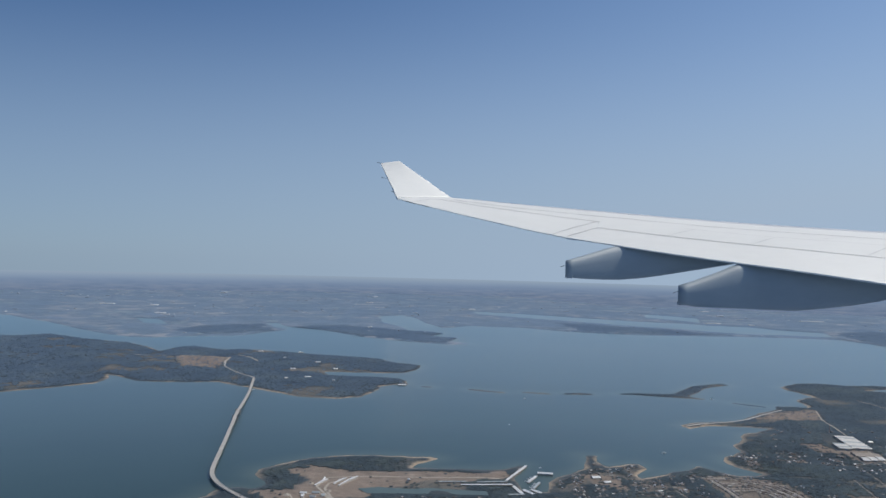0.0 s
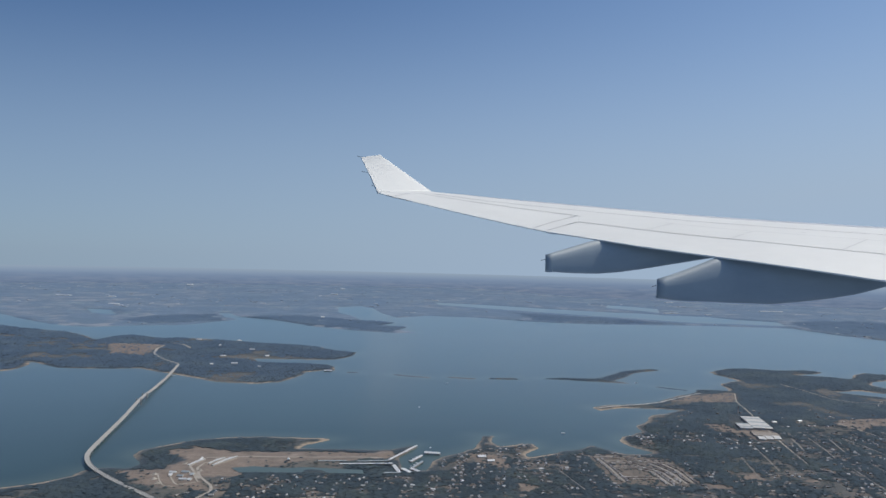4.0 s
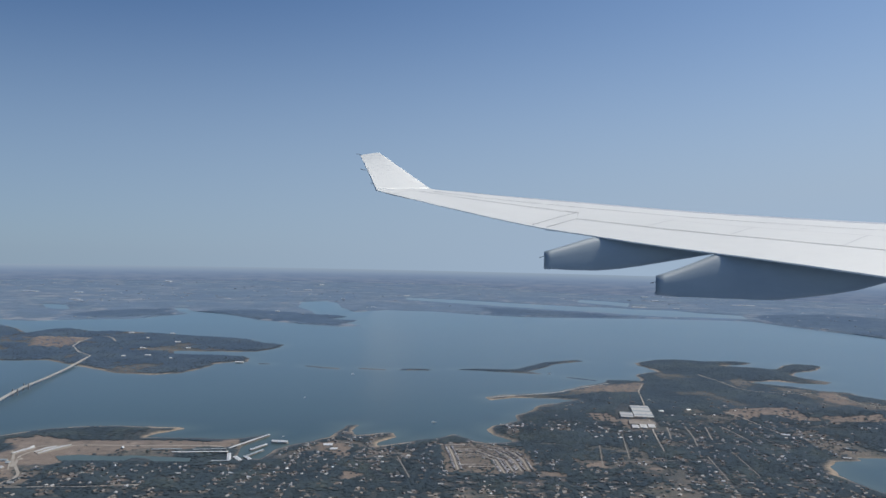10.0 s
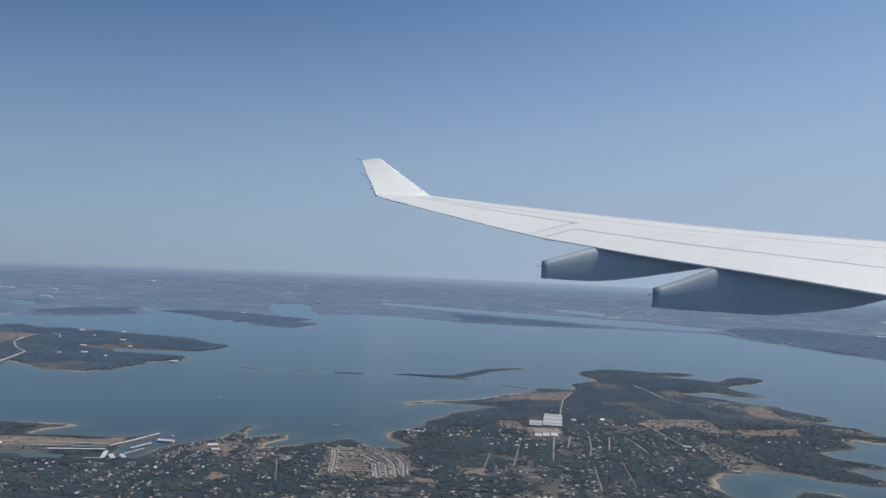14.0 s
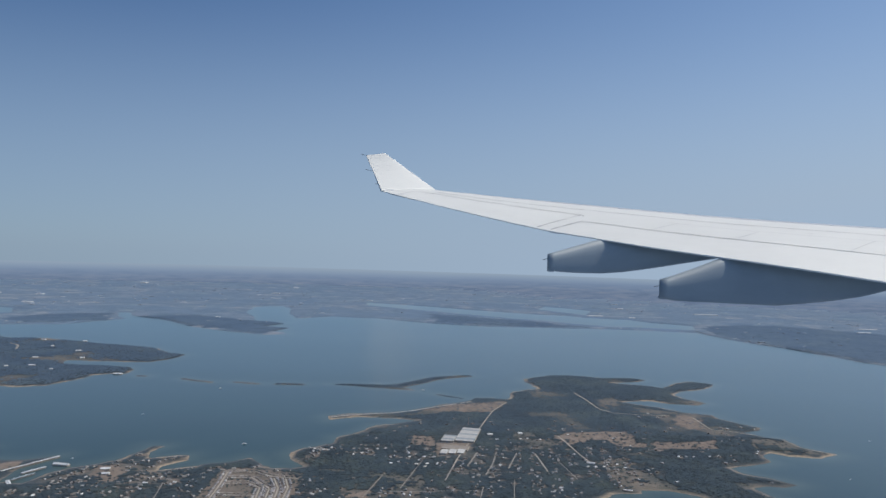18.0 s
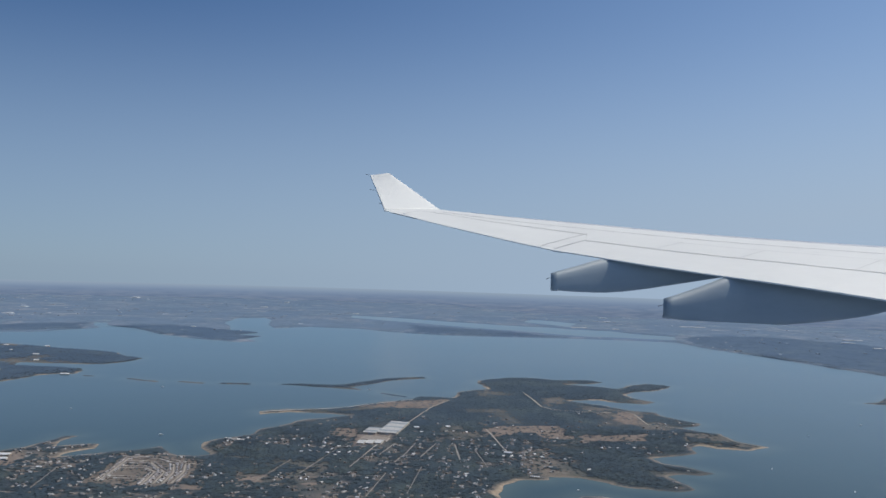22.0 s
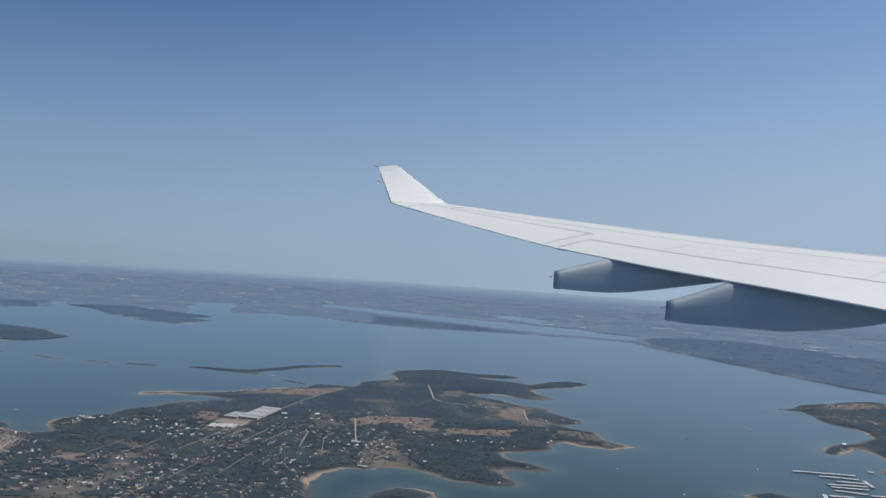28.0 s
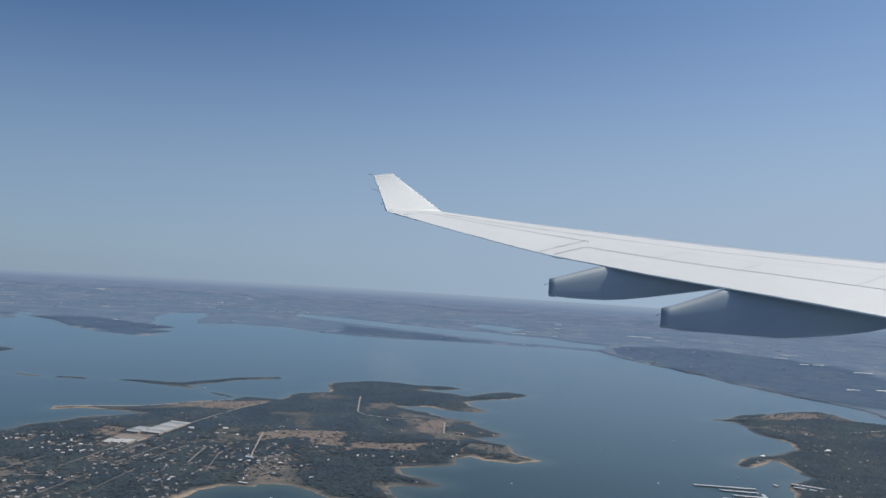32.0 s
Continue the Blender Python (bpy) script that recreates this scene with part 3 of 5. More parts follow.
# ---------------------------------------------------------------- ground and lake
XS = spaced([(-4900, 300), (-900, 60), (-320, 3.0), (-130, 0.9), (140, 0.9), (300, 2.5), (900, 60), (4900, 300)])
YS = spaced([(-400, 60), (60, 6), (112, 0.55), (180, 0.75), (310, 1.6), (640, 5), (1200, 40), (4960, 220)])
GX, GY = np.meshgrid(XS, YS)
near_d, far_d = shore(GX.ravel(), GY.ravel())
gx, gy = GX.ravel(), GY.ravel()
gz = height(gx, gy, near_d, far_d) + bend(gx, gy)
rows_n, cols_n = GX.shape
idx = np.arange(rows_n * cols_n).reshape(rows_n, cols_n)
quads = np.stack([idx[:-1, :-1], idx[:-1, 1:], idx[1:, 1:], idx[1:, :-1]], -1).reshape(-1, 4)
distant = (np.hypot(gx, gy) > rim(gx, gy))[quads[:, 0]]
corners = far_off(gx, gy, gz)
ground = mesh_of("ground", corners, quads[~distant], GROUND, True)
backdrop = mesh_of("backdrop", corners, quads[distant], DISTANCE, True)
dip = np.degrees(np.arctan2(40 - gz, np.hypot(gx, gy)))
# shares of the painted haze, growing towards the horizon
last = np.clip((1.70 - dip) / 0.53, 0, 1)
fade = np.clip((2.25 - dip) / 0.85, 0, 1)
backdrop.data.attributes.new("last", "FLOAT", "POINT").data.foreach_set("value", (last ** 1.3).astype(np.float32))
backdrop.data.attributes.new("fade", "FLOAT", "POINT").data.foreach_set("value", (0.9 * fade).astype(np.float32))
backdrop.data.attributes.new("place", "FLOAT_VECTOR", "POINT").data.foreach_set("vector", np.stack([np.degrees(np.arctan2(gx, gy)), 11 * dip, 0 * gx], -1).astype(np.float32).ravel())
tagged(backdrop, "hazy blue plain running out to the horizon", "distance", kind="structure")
tagged(ground, "dry brown and wooded lake country with sandy shores", "ground", kind="structure")


def cover(x, y, near, far):
    """Shares of wood, bare soil, sand and far plain on the ground."""
    patch = wander(x, y, 16.0, 4) + 0.35 * ((x > -90) & (x < -25) & (y < 140))
    grassy = np.max([inside(p, x, y, 6.0) for p in GRASSY], 0) + 1.5 * wander(x, y, 3.0, 2) - 0.7
    soil = np.max([inside(p, x, y, 6.0) for p in (*FIELDS, AIRFIELD)], 0) + 2.0 * wander(x, y, 5.0, 4) + 1.1 * wander(x + 70, y, 1.6, 2) - 0.3
    soil = np.minimum(soil, -np.max([inside(p, x, y, 6.0) for p in WOODLOTS], 0))
    built = inside(ESTATE, x, y, 6.0) > 0
    wood = np.clip(1.1 + 2.1 * patch, 0, 1) * (grassy < 0)
    d = np.maximum(near, far)
    sand = np.clip((0.85 + 1.1 * wander(x, y, 5.0, 3) - d) / 0.45, 0, 1) * np.clip(0.65 + 1.3 * wander(x, y, 12.0, 2), 0.1, 1)
    slim = np.max([inside(p, x, y, 3.0) for p in (ISLAND, BREAKWATER, *BARS)], 0) > -1.5
    sand = np.where(slim, sand * 0.35, sand)
    sand = np.where(far > near, np.clip((2.0 + 3 * wander(x, y, 20.0, 2) - d) / 1.0, 0, 0.06), sand)
    wood = np.where(far > near, deep_woods(x, y), wood * ~built)
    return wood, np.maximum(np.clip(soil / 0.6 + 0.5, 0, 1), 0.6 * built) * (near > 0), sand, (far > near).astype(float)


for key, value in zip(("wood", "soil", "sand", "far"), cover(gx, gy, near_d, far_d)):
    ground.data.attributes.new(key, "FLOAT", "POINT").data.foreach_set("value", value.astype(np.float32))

LX, LY = np.meshgrid(spaced([(-2400, 150), (-700, 30), (-220, 5), (-130, 2), (230, 2), (300, 5), (700, 30), (1500, 120)]), spaced([(-400, 60), (90, 20), (110, 1.5), (230, 2), (320, 4), (600, 20), (1300, 20)]))
li = np.arange(LX.size).reshape(LX.shape)
lq = np.stack([li[:-1, :-1], li[:-1, 1:], li[1:, 1:], li[1:, :-1]], -1).reshape(-1, 4)
lq = lq[(np.hypot(LX, LY) < rim(LX, LY) - 60).ravel()[lq].all(1)]
lake = mesh_of("water", np.stack([LX.ravel(), LY.ravel(), bend(LX.ravel(), LY.ravel())], -1), lq, WATER, True)
tagged(lake, "wide blue lake, faintly rippled, under a hazy sky", "lake", kind="structure")
shallow = np.clip(1.0 + (np.max(shore(LX.ravel(), LY.ravel()), 0) - 0.5) / 8.0, 0, 1) ** 2 * 0.9
lake.data.attributes.new("shallow", "FLOAT", "POINT").data.foreach_set("value", shallow.astype(np.float32))


# ---------------------------------------------------------------- the wing
WING_POSE = pose(0, 0, 40, 1.516, -0.352, -3.546)
# trailing edge and leading edge (right, out, up), station by station from the tip inwards
STATIONS = (
    (-343, 4300, 264, -18, 4620, 297), (-259, 4279, 243, 78, 4614, 288), (-176, 4258, 224, 162, 4608, 283), (-78, 4232, 201, 275, 4600, 273),
    (51, 4199, 171, 408, 4591, 262), (242, 4148, 129, 652, 4575, 245), (427, 4097, 89, 860, 4561, 231), (608, 4047, 54, 1049, 4548, 218),
    (842, 3979, 21, 1305, 4530, 200), (1095, 3903, -16, 1593, 4510, 181), (1364, 3819, -50, 1895, 4489, 165), (1595, 3743, -77, 2178, 4468, 152),
    (1863, 3650, -112, 2507, 4445, 138), (2133, 3550, -150, 2849, 4420, 125), (2522, 3407, -204, 3371, 4373, 104), (2904, 3250, -259, 3943, 4320, 83))


def wing_point(s, v, lift=0.0):
    """A place on the wing's upper skin: s along the stations, v from trailing (0) to leading edge (1)."""
    i = min(int(s), len(STATIONS) - 2)
    a, b = STATIONS[i], STATIONS[i + 1]
    f = s - i
    te = Vector(a[:3]).lerp(Vector(b[:3]), f)
    le = Vector(a[3:]).lerp(Vector(b[3:]), f)
    chord = (le - te).length
    return te.lerp(le, v) + Vector((0, 0, lift + 0.018 * chord * 4 * v * (1 - v)))


def skin(name, s0, s1, v0, v1, mat, parent, thick, lift=0.0, label="", ns=40, nv=12, round_le=False):
    """A closed, curved slab of the wing between two stations and two shares of the chord."""
    bm = bmesh.new()
    top, low = [], []
    for i in range(ns + 1):
        s = s0 + (s1 - s0) * i / ns
        ra, rb = [], []
        for j in range(nv + 1):
            v = v0(s) + (v1(s) - v0(s)) * j / nv
            p = wing_point(s, v, lift)
            depth = thick * (0.12 + 3.2 * v * max(0.0, 1 - v) ** 0.6 if round_le else 1.0) * (0.35 + 0.65 * s / 15)
            ra.append(bm.verts.new(p))
            rb.append(bm.verts.new(p - Vector((0, 0, max(depth, 2.0)))))
        top.append(ra)
        low.append(rb)
    for i in range(ns):
        for j in range(nv):
            bm.faces.new((top[i][j], top[i + 1][j], top[i + 1][j + 1], top[i][j + 1]))
            bm.faces.new((low[i][j + 1], low[i + 1][j + 1], low[i + 1][j], low[i][j]))
        bm.faces.new((low[i][0], low[i + 1][0], top[i + 1][0], top[i][0]))
        bm.faces.new((top[i][nv], top[i + 1][nv], low[i + 1][nv], low[i][nv]))
    for k in (0, ns):
        for j in range(nv):
            q = (top[k][j], top[k][j + 1], low[k][j + 1], low[k][j])
            bm.faces.new(q if k == 0 else q[::-1])
    for f in bm.faces:
        f.smooth = abs(f.normal.z) > 0.3
    return part(name, bm, mat, parent, label)


def seam(points, wide, parent, name="panel_seam", mat=None):
    """A dark gap between panels, a thin raised strip along the skin."""
    bm = bmesh.new()
    last = None
    for (s0, v0), (s1, v1) in zip(points, points[1:]):
        for k in range(9):
            f = k / 8
            p = wing_point(s0 + (s1 - s0) * f, v0 + (v1 - v0) * f, 1.5)
            q = wing_point(s0 + (s1 - s0) * min(f + 0.02, 1.02), v0 + (v1 - v0) * min(f + 0.02, 1.02), 1.5)
            side = (q - p).cross(Vector((0, -0.3, 1))).normalized() * wide / 2
            pair = bm.verts.new(p + side), bm.verts.new(p - side)
            if last:
                bm.faces.new((last[0], last[1], pair[1], pair[0]))
            last = pair
    bmesh.ops.remove_doubles(bm, verts=bm.verts, dist=0.01)
    return part(name, bm, mat or SEAM, parent)


wing = empty("aircraft_wing", WING_POSE, "white airliner wing with an upturned winglet, seen from behind", "wing")
main_v = lambda s: float(np.interp(s, (0, 1.2, 7.0, 7.2, 15), (0.02, 0.45, 0.53, 0.34, 0.36)))
skin("wing_box", 0, 15, main_v, lambda s: 1.0, WING_WHITE, wing, 70, label="smooth white upper wing skin", ns=300, nv=10, round_le=True)
skin("aileron", 1.2, 6.97, lambda s: 0.0, lambda s: main_v(s) - 0.003, WING_WHITE, wing, 8, label="white aileron panel")
skin("flap", 7.2, 15, lambda s: 0.0, lambda s: main_v(s) - 0.003, WING_WHITE, wing, 9, label="white flap panel")
skin("tip_fairing", 0, 1.2, lambda s: 0.0, lambda s: main_v(s) - 0.004, WING_WHITE, wing, 14, ns=8)
skin("flap_end_plate", 6.97, 7.2, lambda s: 0.0, lambda s: main_v(s) - 0.003, WING_WHITE, wing, 14, ns=4)
seam([(1.18, 0.45), (3.48, 0.48), (5.68, 0.51), (6.94, 0.53)], 3.6, wing)
seam([(1.53, 0.60), (3.61, 0.64), (5.98, 0.71), (7.51, 0.74), (10.97, 0.75), (15, 0.77)], 3.6, wing)
seam([(6.97, 0.02), (7.21, 0.34)], 3.6, wing)
seam([(7.21, 0.345), (9.14, 0.352), (11.27, 0.356), (15, 0.362)], 3.6, wing)
seam([(6.56, 0.02), (6.94, 0.53)], 3, wing)
for s, v0, v1 in ((8.69, 0.36, 0.61), (10.29, 0.37, 0.58), (12.32, 0.37, 0.61), (13.9, 0.37, 0.6)):
    seam([(s, v0), (s + 0.25, v1)], 3, wing, "spoiler_gap", FAINT_SEAM)
seam([(8.8, 0.60), (10.5, 0.59), (12.6, 0.61), (15, 0.61)], 2.4, wing, "spoiler_hinge", FAINT_SEAM)
seam([(1.05, 0.03), (0.75, 0.40), (1.18, 0.45)], 3, wing, "tip_seam", FAINT_SEAM)

for s, v in ((11.4, 0.66), (12.9, 0.55)):
    seam([(s, v), (s + 0.09, v)], 5, wing, "access_panel", FAINT_SEAM)

# leading-edge slat, a strip of bare metal
skin("leading_edge_slat", 1.6, 15, lambda s: 0.955, lambda s: 1.0, METAL, wing, 6, lift=1.2, label="bare metal leading edge", ns=40, nv=4)

# winglet: a tapering blade that rises from the tip
bm = bmesh.new()
root_te, root_le, tip_te, tip_le = Vector((-349, 4330, 260)), Vector((-17, 4600, 288)), Vector((-489, 4760, 517)), Vector((-368, 4800, 540))
rings = []
for i in range(13):
    f = i / 12
    te, le = root_te.lerp(tip_te, f), root_le.lerp(tip_le, f)
    te += Vector((10 * f * (1 - f), 0, 0))
    if i == 12:
        te = te.lerp(le, 0.02)
    half = 13 * (1 - 0.6 * f) * (0.4 if i == 12 else 1)
    ring = []
    for k in range(20):
        a = 2 * math.pi * k / 20
        u = 0.5 + 0.5 * math.cos(a)
        w = half * math.sin(a) * (1 - 0.75 * (1 - u)) * 1.4
        ring.append(bm.verts.new(te.lerp(le, u) + Vector((0.45 * w, -0.9 * w, 0))))
    rings.append(ring)
for a, b in zip(rings, rings[1:]):
    for k in range(20):
        bm.faces.new((a[k], a[(k + 1) % 20], b[(k + 1) % 20], b[k])).smooth = True
bm.faces.new(rings[-1])
bm.faces.new(rings[0][::-1])
bmesh.ops.recalc_face_normals(bm, faces=bm.faces)
winglet = part("winglet", bm, WING_WHITE, wing, "upturned white winglet")
bm = bmesh.new()
box(bm, -335, -80, 4316, 4317.5, 275, 276.2, Matrix.Translation((-335, 4316, 0)) @ Matrix.Rotation(radians(38), 4, 'Z') @ Matrix.Translation((335, -4316, 0)))
part("winglet_joint", bm, FAINT_SEAM, winglet)


def wick(at, length, lean):
    bm = bmesh.new()
    bmesh.ops.create_cone(bm, cap_ends=True, segments=6, radius1=1.8, radius2=0.8, depth=length)
    m = Matrix.Translation(at) @ Matrix.Rotation(radians(lean), 4, "Y") @ Matrix.Rotation(radians(90), 4, "Y")
    bm.transform(m)
    return part("static_wick", bm, SEAM, wing)


for at in ((-470, 4520, 494), (-440, 4500, 400), (-372, 4420, 310), (-275, 4278, 244), (-235, 4272, 234), (-200, 4262, 226), (-165, 4252, 218)):
    wick(at, 38, 10)


def fairing(stations, depth, outs, half, mat):
    """A canoe-shaped flap track fairing: places along it with the heights of its back and keel, and how far out it runs."""
    bm = bmesh.new()
    xs = [s[0] for s in stations]
    rings = []
    n = 26
    for i in range(n + 1):
        f = i / n
        x = xs[0] + (xs[-1] - xs[0]) * f
        hi, lo = np.interp(x, xs, [s[1] for s in stations]), np.interp(x, xs, [s[2] for s in stations])
        w = half * (0.55 + 1.5 * f * (1 - f)) * (1 if f < 0.9 else max(0.15, (1 - f) / 0.1))
        y = np.interp(f, (0, 0.33, 1), outs)
        grow = y / depth
        ring = []
        for k in range(24):
            a = 2 * math.pi * (k + 0.5) / 24
            c, s = math.cos(a), math.sin(a)
            e = 1.0 if s > 0 else 0.4  # rounded back, boxy keel
            c, s = math.copysign(abs(c) ** (0.9 if s > 0 else 0.4), c), math.copysign(abs(s) ** e, s)
            ring.append(bm.verts.new((grow * x * (1 + w * c / y), y + w * c, grow * ((hi + lo) / 2 + (hi - lo) / 2 * s))))
        rings.append(ring)
    for a, b in zip(rings, rings[1:]):
        for k in range(24):
            bm.faces.new((a[k], a[(k + 1) % 24], b[(k + 1) % 24], b[k])).smooth = True
    bm.faces.new(rings[0])
    bm.faces.new(rings[-1])
    bmesh.ops.recalc_face_normals(bm, faces=bm.faces)
    ob = part("flap_track_fairing", bm, mat, wing, "grey canoe-shaped flap track fairing")
    bm = bmesh.new()
    lo = stations[0][2]
    box(bm, xs[0] - 14, xs[0] + 20, outs[0] - 22, outs[0] + 22, lo - 4, lo + 12, None, 3)
    part("drain_mast", bm, mat, ob)
    bm = bmesh.new()
    bmesh.ops.create_cone(bm, cap_ends=True, segments=6, radius1=1.6, radius2=0.8, depth=44)
    bm.transform(Matrix.Translation((xs[0] - 20, outs[0], lo + 62)) @ Matrix.Rotation(radians(72), 4, "Y"))
    part("static_wick", bm, SEAM, ob)
    return ob


fairing(((584, -70, -156), (624, -58, -163), (714, -30, -167), (805, 0, -168), (881, 21, -167), (987, 24, -157), (1108, 3, -139), (1259, -15, -112), (1411, -33, -85), (1532, -54, -64)), 3950, (3840, 4010, 4040), 70, FAIRING_GREY)
fairing(((1129, -181, -273), (1196, -160, -285), (1311, -116, -302), (1454, -55, -310), (1569, -50, -310), (1684, -63, -302), (1857, -89, -285), (2029, -115, -264), (2173, -135, -239), (2345, -161, -193)), 3750, (3700, 3850, 3800), 85, FAIRING_GREY)
fairing(((1993, -335, -416), (2082, -311, -435), (2242, -266, -453), (2403, -217, -459), (2564, -201, -448), (2779, -231, -400), (2994, -260, -319)), 3500, (3400, 3540, 3500), 90, FAIRING_GREY)


# ---------------------------------------------------------------- roads
def ribbon(name, points, wide, mat, label, category="road", lift=0.035, step=1.2, kind="structure"):
    """A road laid along the ground."""
    p = np.array(points, float)
    seg = np.hypot(*np.diff(p, axis=0).T)
    far = np.concatenate([[0], np.cumsum(seg)])
    at = np.linspace(0, far[-1], max(2, int(far[-1] / step) + 1))
    x, y = np.interp(at, far, p[:, 0]), np.interp(at, far, p[:, 1])
    t = np.stack([np.gradient(x), np.gradient(y)], -1)
    t /= np.linalg.norm(t, axis=1)[:, None]
    off = np.linspace(-0.5, 0.5, 3)[None, :] * wide
    vx, vy = x[:, None] - t[:, 1:] * off, y[:, None] + t[:, :1] * off
    vz = np.maximum(ground_at(vx.ravel(), vy.ravel()), 0.1).reshape(vx.shape)
    vz = np.maximum(vz, vz.mean(1)[:, None]) + lift
    n = len(at)
    i = np.arange(n * 3).reshape(n, 3)
    f = np.stack([i[:-1, :-1], i[:-1, 1:], i[1:, 1:], i[1:, :-1]], -1).reshape(-1, 4)[:, ::-1]
    ob = mesh_of(name, np.stack([vx.ravel(), vy.ravel(), vz.ravel()], -1), f, mat)
    return tagged(ob, label, category, kind=kind)


ESTATE_STREETS = (
    ((-19.3, 148), (-19, 140.8), (-19, 132.2)), ((-19.9, 148.3), (-13.9, 148.9), (-9.8, 145.7), (-4.9, 144.3)), ((-18.7, 141), (-14.1, 141.5), (-11.3, 138.8), (-10.9, 130.1)), ((-14.1, 145.1), (-11.8, 141.7), (-9.5, 138.5), (-9.2, 131.2)),
    ((-9.6, 144.4), (-7.9, 138.6), (-7.6, 131.2)), ((-7.3, 144.1), (-6.1, 138.9), (-6.2, 131.8)), ((-18.4, 134.6), (-11.2, 134.4)), ((-19.1, 144.8), (-14.1, 145.1)))
TOWN_STREETS = (
    ((19.9, 159), (14.9, 139.5)), ((11.9, 149.2), (8, 133.8)), ((30.9, 140.3), (27.9, 125.4)), ((37.8, 145.4), (34.8, 127.4)), ((49.8, 159.2), (50.9, 145.7)), ((23.9, 148.8), (38.8, 150.8)), ((12, 137.3), (29.9, 138.4)), ((-27.9, 127.3), (-29.7, 140.8)))
SHORE_ROADS = (
    (((48.1, 224.4), (41.9, 210.8), (38, 196.7), (27.9, 161.5), (26.1, 154.2)), 0.34, "straight pale road past the white factory sheds"),
    (((74, 243.1), (75, 216.6), (77.6, 211.4), (87.9, 210), (93.9, 209.2)), 0.44, "pale track bending through the headland woods"),
    (((99.9, 207.3), (98.9, 192.8), (104.6, 191), (109.5, 188.3)), 0.38, "pale lane out to the small cape"),
    (((-94.2, 123), (-92.6, 126.6), (-93.2, 129.4), (-96.4, 134.8), (-98.1, 140.2), (-97.5, 144), (-92, 148.6)), 0.5, "chalky haul road through the works yard"),
    (((-96.2, 133.4), (-99.7, 141.4), (-98.3, 147.8), (-89.8, 149.2), (-77.8, 148.1), (-63.6, 148.2)), 0.5, "dusty track along the bare shore field"),
    (((-100.9, 122.8), (-92.5, 122.3), (-79.8, 122.7), (-71.8, 123.6)), 0.3, "long pale road through the trees"))
OUTER_ROADS = (
    (((-99.6, 129.1), (-101.3, 129.5), (-102.9, 132.9), (-104.5, 137.4), (-105.2, 135.8)), 0.25, "pale looping track in the works yard"),
    (((-102.4, 136.8), (-98.2, 137.2), (-95.9, 131.4), (-99.4, 130.1), (-102.4, 136.8)), 0.3, "chalky track round the works compound"),
    (((-197.9, 329.6), (-180.1, 327.6), (-156.2, 326.2), (-155.1, 310.8)), 1.0, "country road over the wooded peninsula"),
    (((-142, 313.5), (-148.2, 328), (-156.3, 336.3)), 0.8, "branch road on the peninsula"),
    (((-3.5, 200.7), (1.5, 203.2), (8.3, 205.5), (18, 209.9), (26.6, 216.9), (37.4, 225.3)), 0.8, "pale road along the sand spit"))
ROADS = SHORE_ROADS + OUTER_ROADS + (
    (((32.5, 165.3), (29.3, 154.7)), 0.32, "short grey town street"), (((37, 165.9), (34.8, 156.2), (32.4, 148.5)), 0.28, "short grey town street"),
    (((41.6, 165.5), (37.8, 153.2)), 0.3, "short grey town street"), (((45.7, 165.2), (45.8, 149.5)), 0.36, "short grey town street"), (((26.1, 154.2), (23.8, 144.5)), 0.28, "narrow town street past the warehouses"),
    *((line, 0.16, "narrow grey town street") for line in TOWN_STREETS),
    (((54.7, 182.2), (56.2, 164), (56.7, 159.2)), 0.36, "lane south of the brown field"), *((line, 0.3, "curving estate street") for line in ESTATE_STREETS),
    (((254.3, 238.8), (225.2, 225.2), (209.3, 232.6)), 0.8, "road on the eastern shore"))
for line, wide, label in ROADS:
    ribbon("road", line, wide, CONCRETE if "spit" in label else STREET if "town" in label else ROAD, label)
ribbon("dam_crest", ((213, 477), (216, 445), (219, 430), (229, 398), (238, 368), (244, 340), (248, 325), (254, 308), (261, 293), (266, 280), (263, 262)), 0.7, DAM_CREST, "long pale earth dam along the lake", "dam", 0.45, 6.0)

lagoon_bm = bmesh.new()
lagoon_bm.faces.new([lagoon_bm.verts.new((x, y, 0.62)) for x, y in LAGOON_EDGE])
lagoon = part("water", lagoon_bm, LAGOON)
tagged(lagoon, "shallow milky green lagoon behind the marina", "pond", kind="structure")
lagoon.data.flip_normals() if lagoon.data.polygons[0].normal.z < 0 else None


# ---------------------------------------------------------------- the long bridge
BRIDGE = ((-155.1, 310.8), (-152.2, 297), (-143.8, 281.3), (-135.8, 271.1), (-131.9, 242.3), (-128.3, 205.9), (-124.5, 173.7), (-122.1, 152.9), (-121.1, 148.2), (-118.8, 143.1), (-115.5, 138.3), (-109.6, 131.8), (-105.3, 127.2), (-101.4, 123.2), (-96.8, 118.8), (-87.7, 110.7))


def bridge_line(step):
    p = np.array(BRIDGE, float)
    far = np.concatenate([[0], np.cumsum(np.hypot(*np.diff(p, axis=0).T))])
    at = np.arange(0, far[-1], step)
    x, y = np.interp(at, far, p[:, 0]), np.interp(at, far, p[:, 1])
    for _ in range(3):
        x[1:-1], y[1:-1] = (x[:-2] + 2 * x[1:-1] + x[2:]) / 4, (y[:-2] + 2 * y[1:-1] + y[2:]) / 4
    z = 0.62 + 0.55 * np.exp(-((y - 204) / 16.0) ** 2)
    z = np.maximum(z - 0.5 * (y < 136), ground_at(x, y) + 0.06)
    for _ in range(4):
        z[1:-1] = (z[:-2] + 2 * z[1:-1] + z[2:]) / 4
    return x, y, np.maximum(z, ground_at(x, y) + 0.05)


bridge = empty("road_bridge", pose(-128, 200, 0), "long pale concrete road bridge on piers across the lake", "bridge")
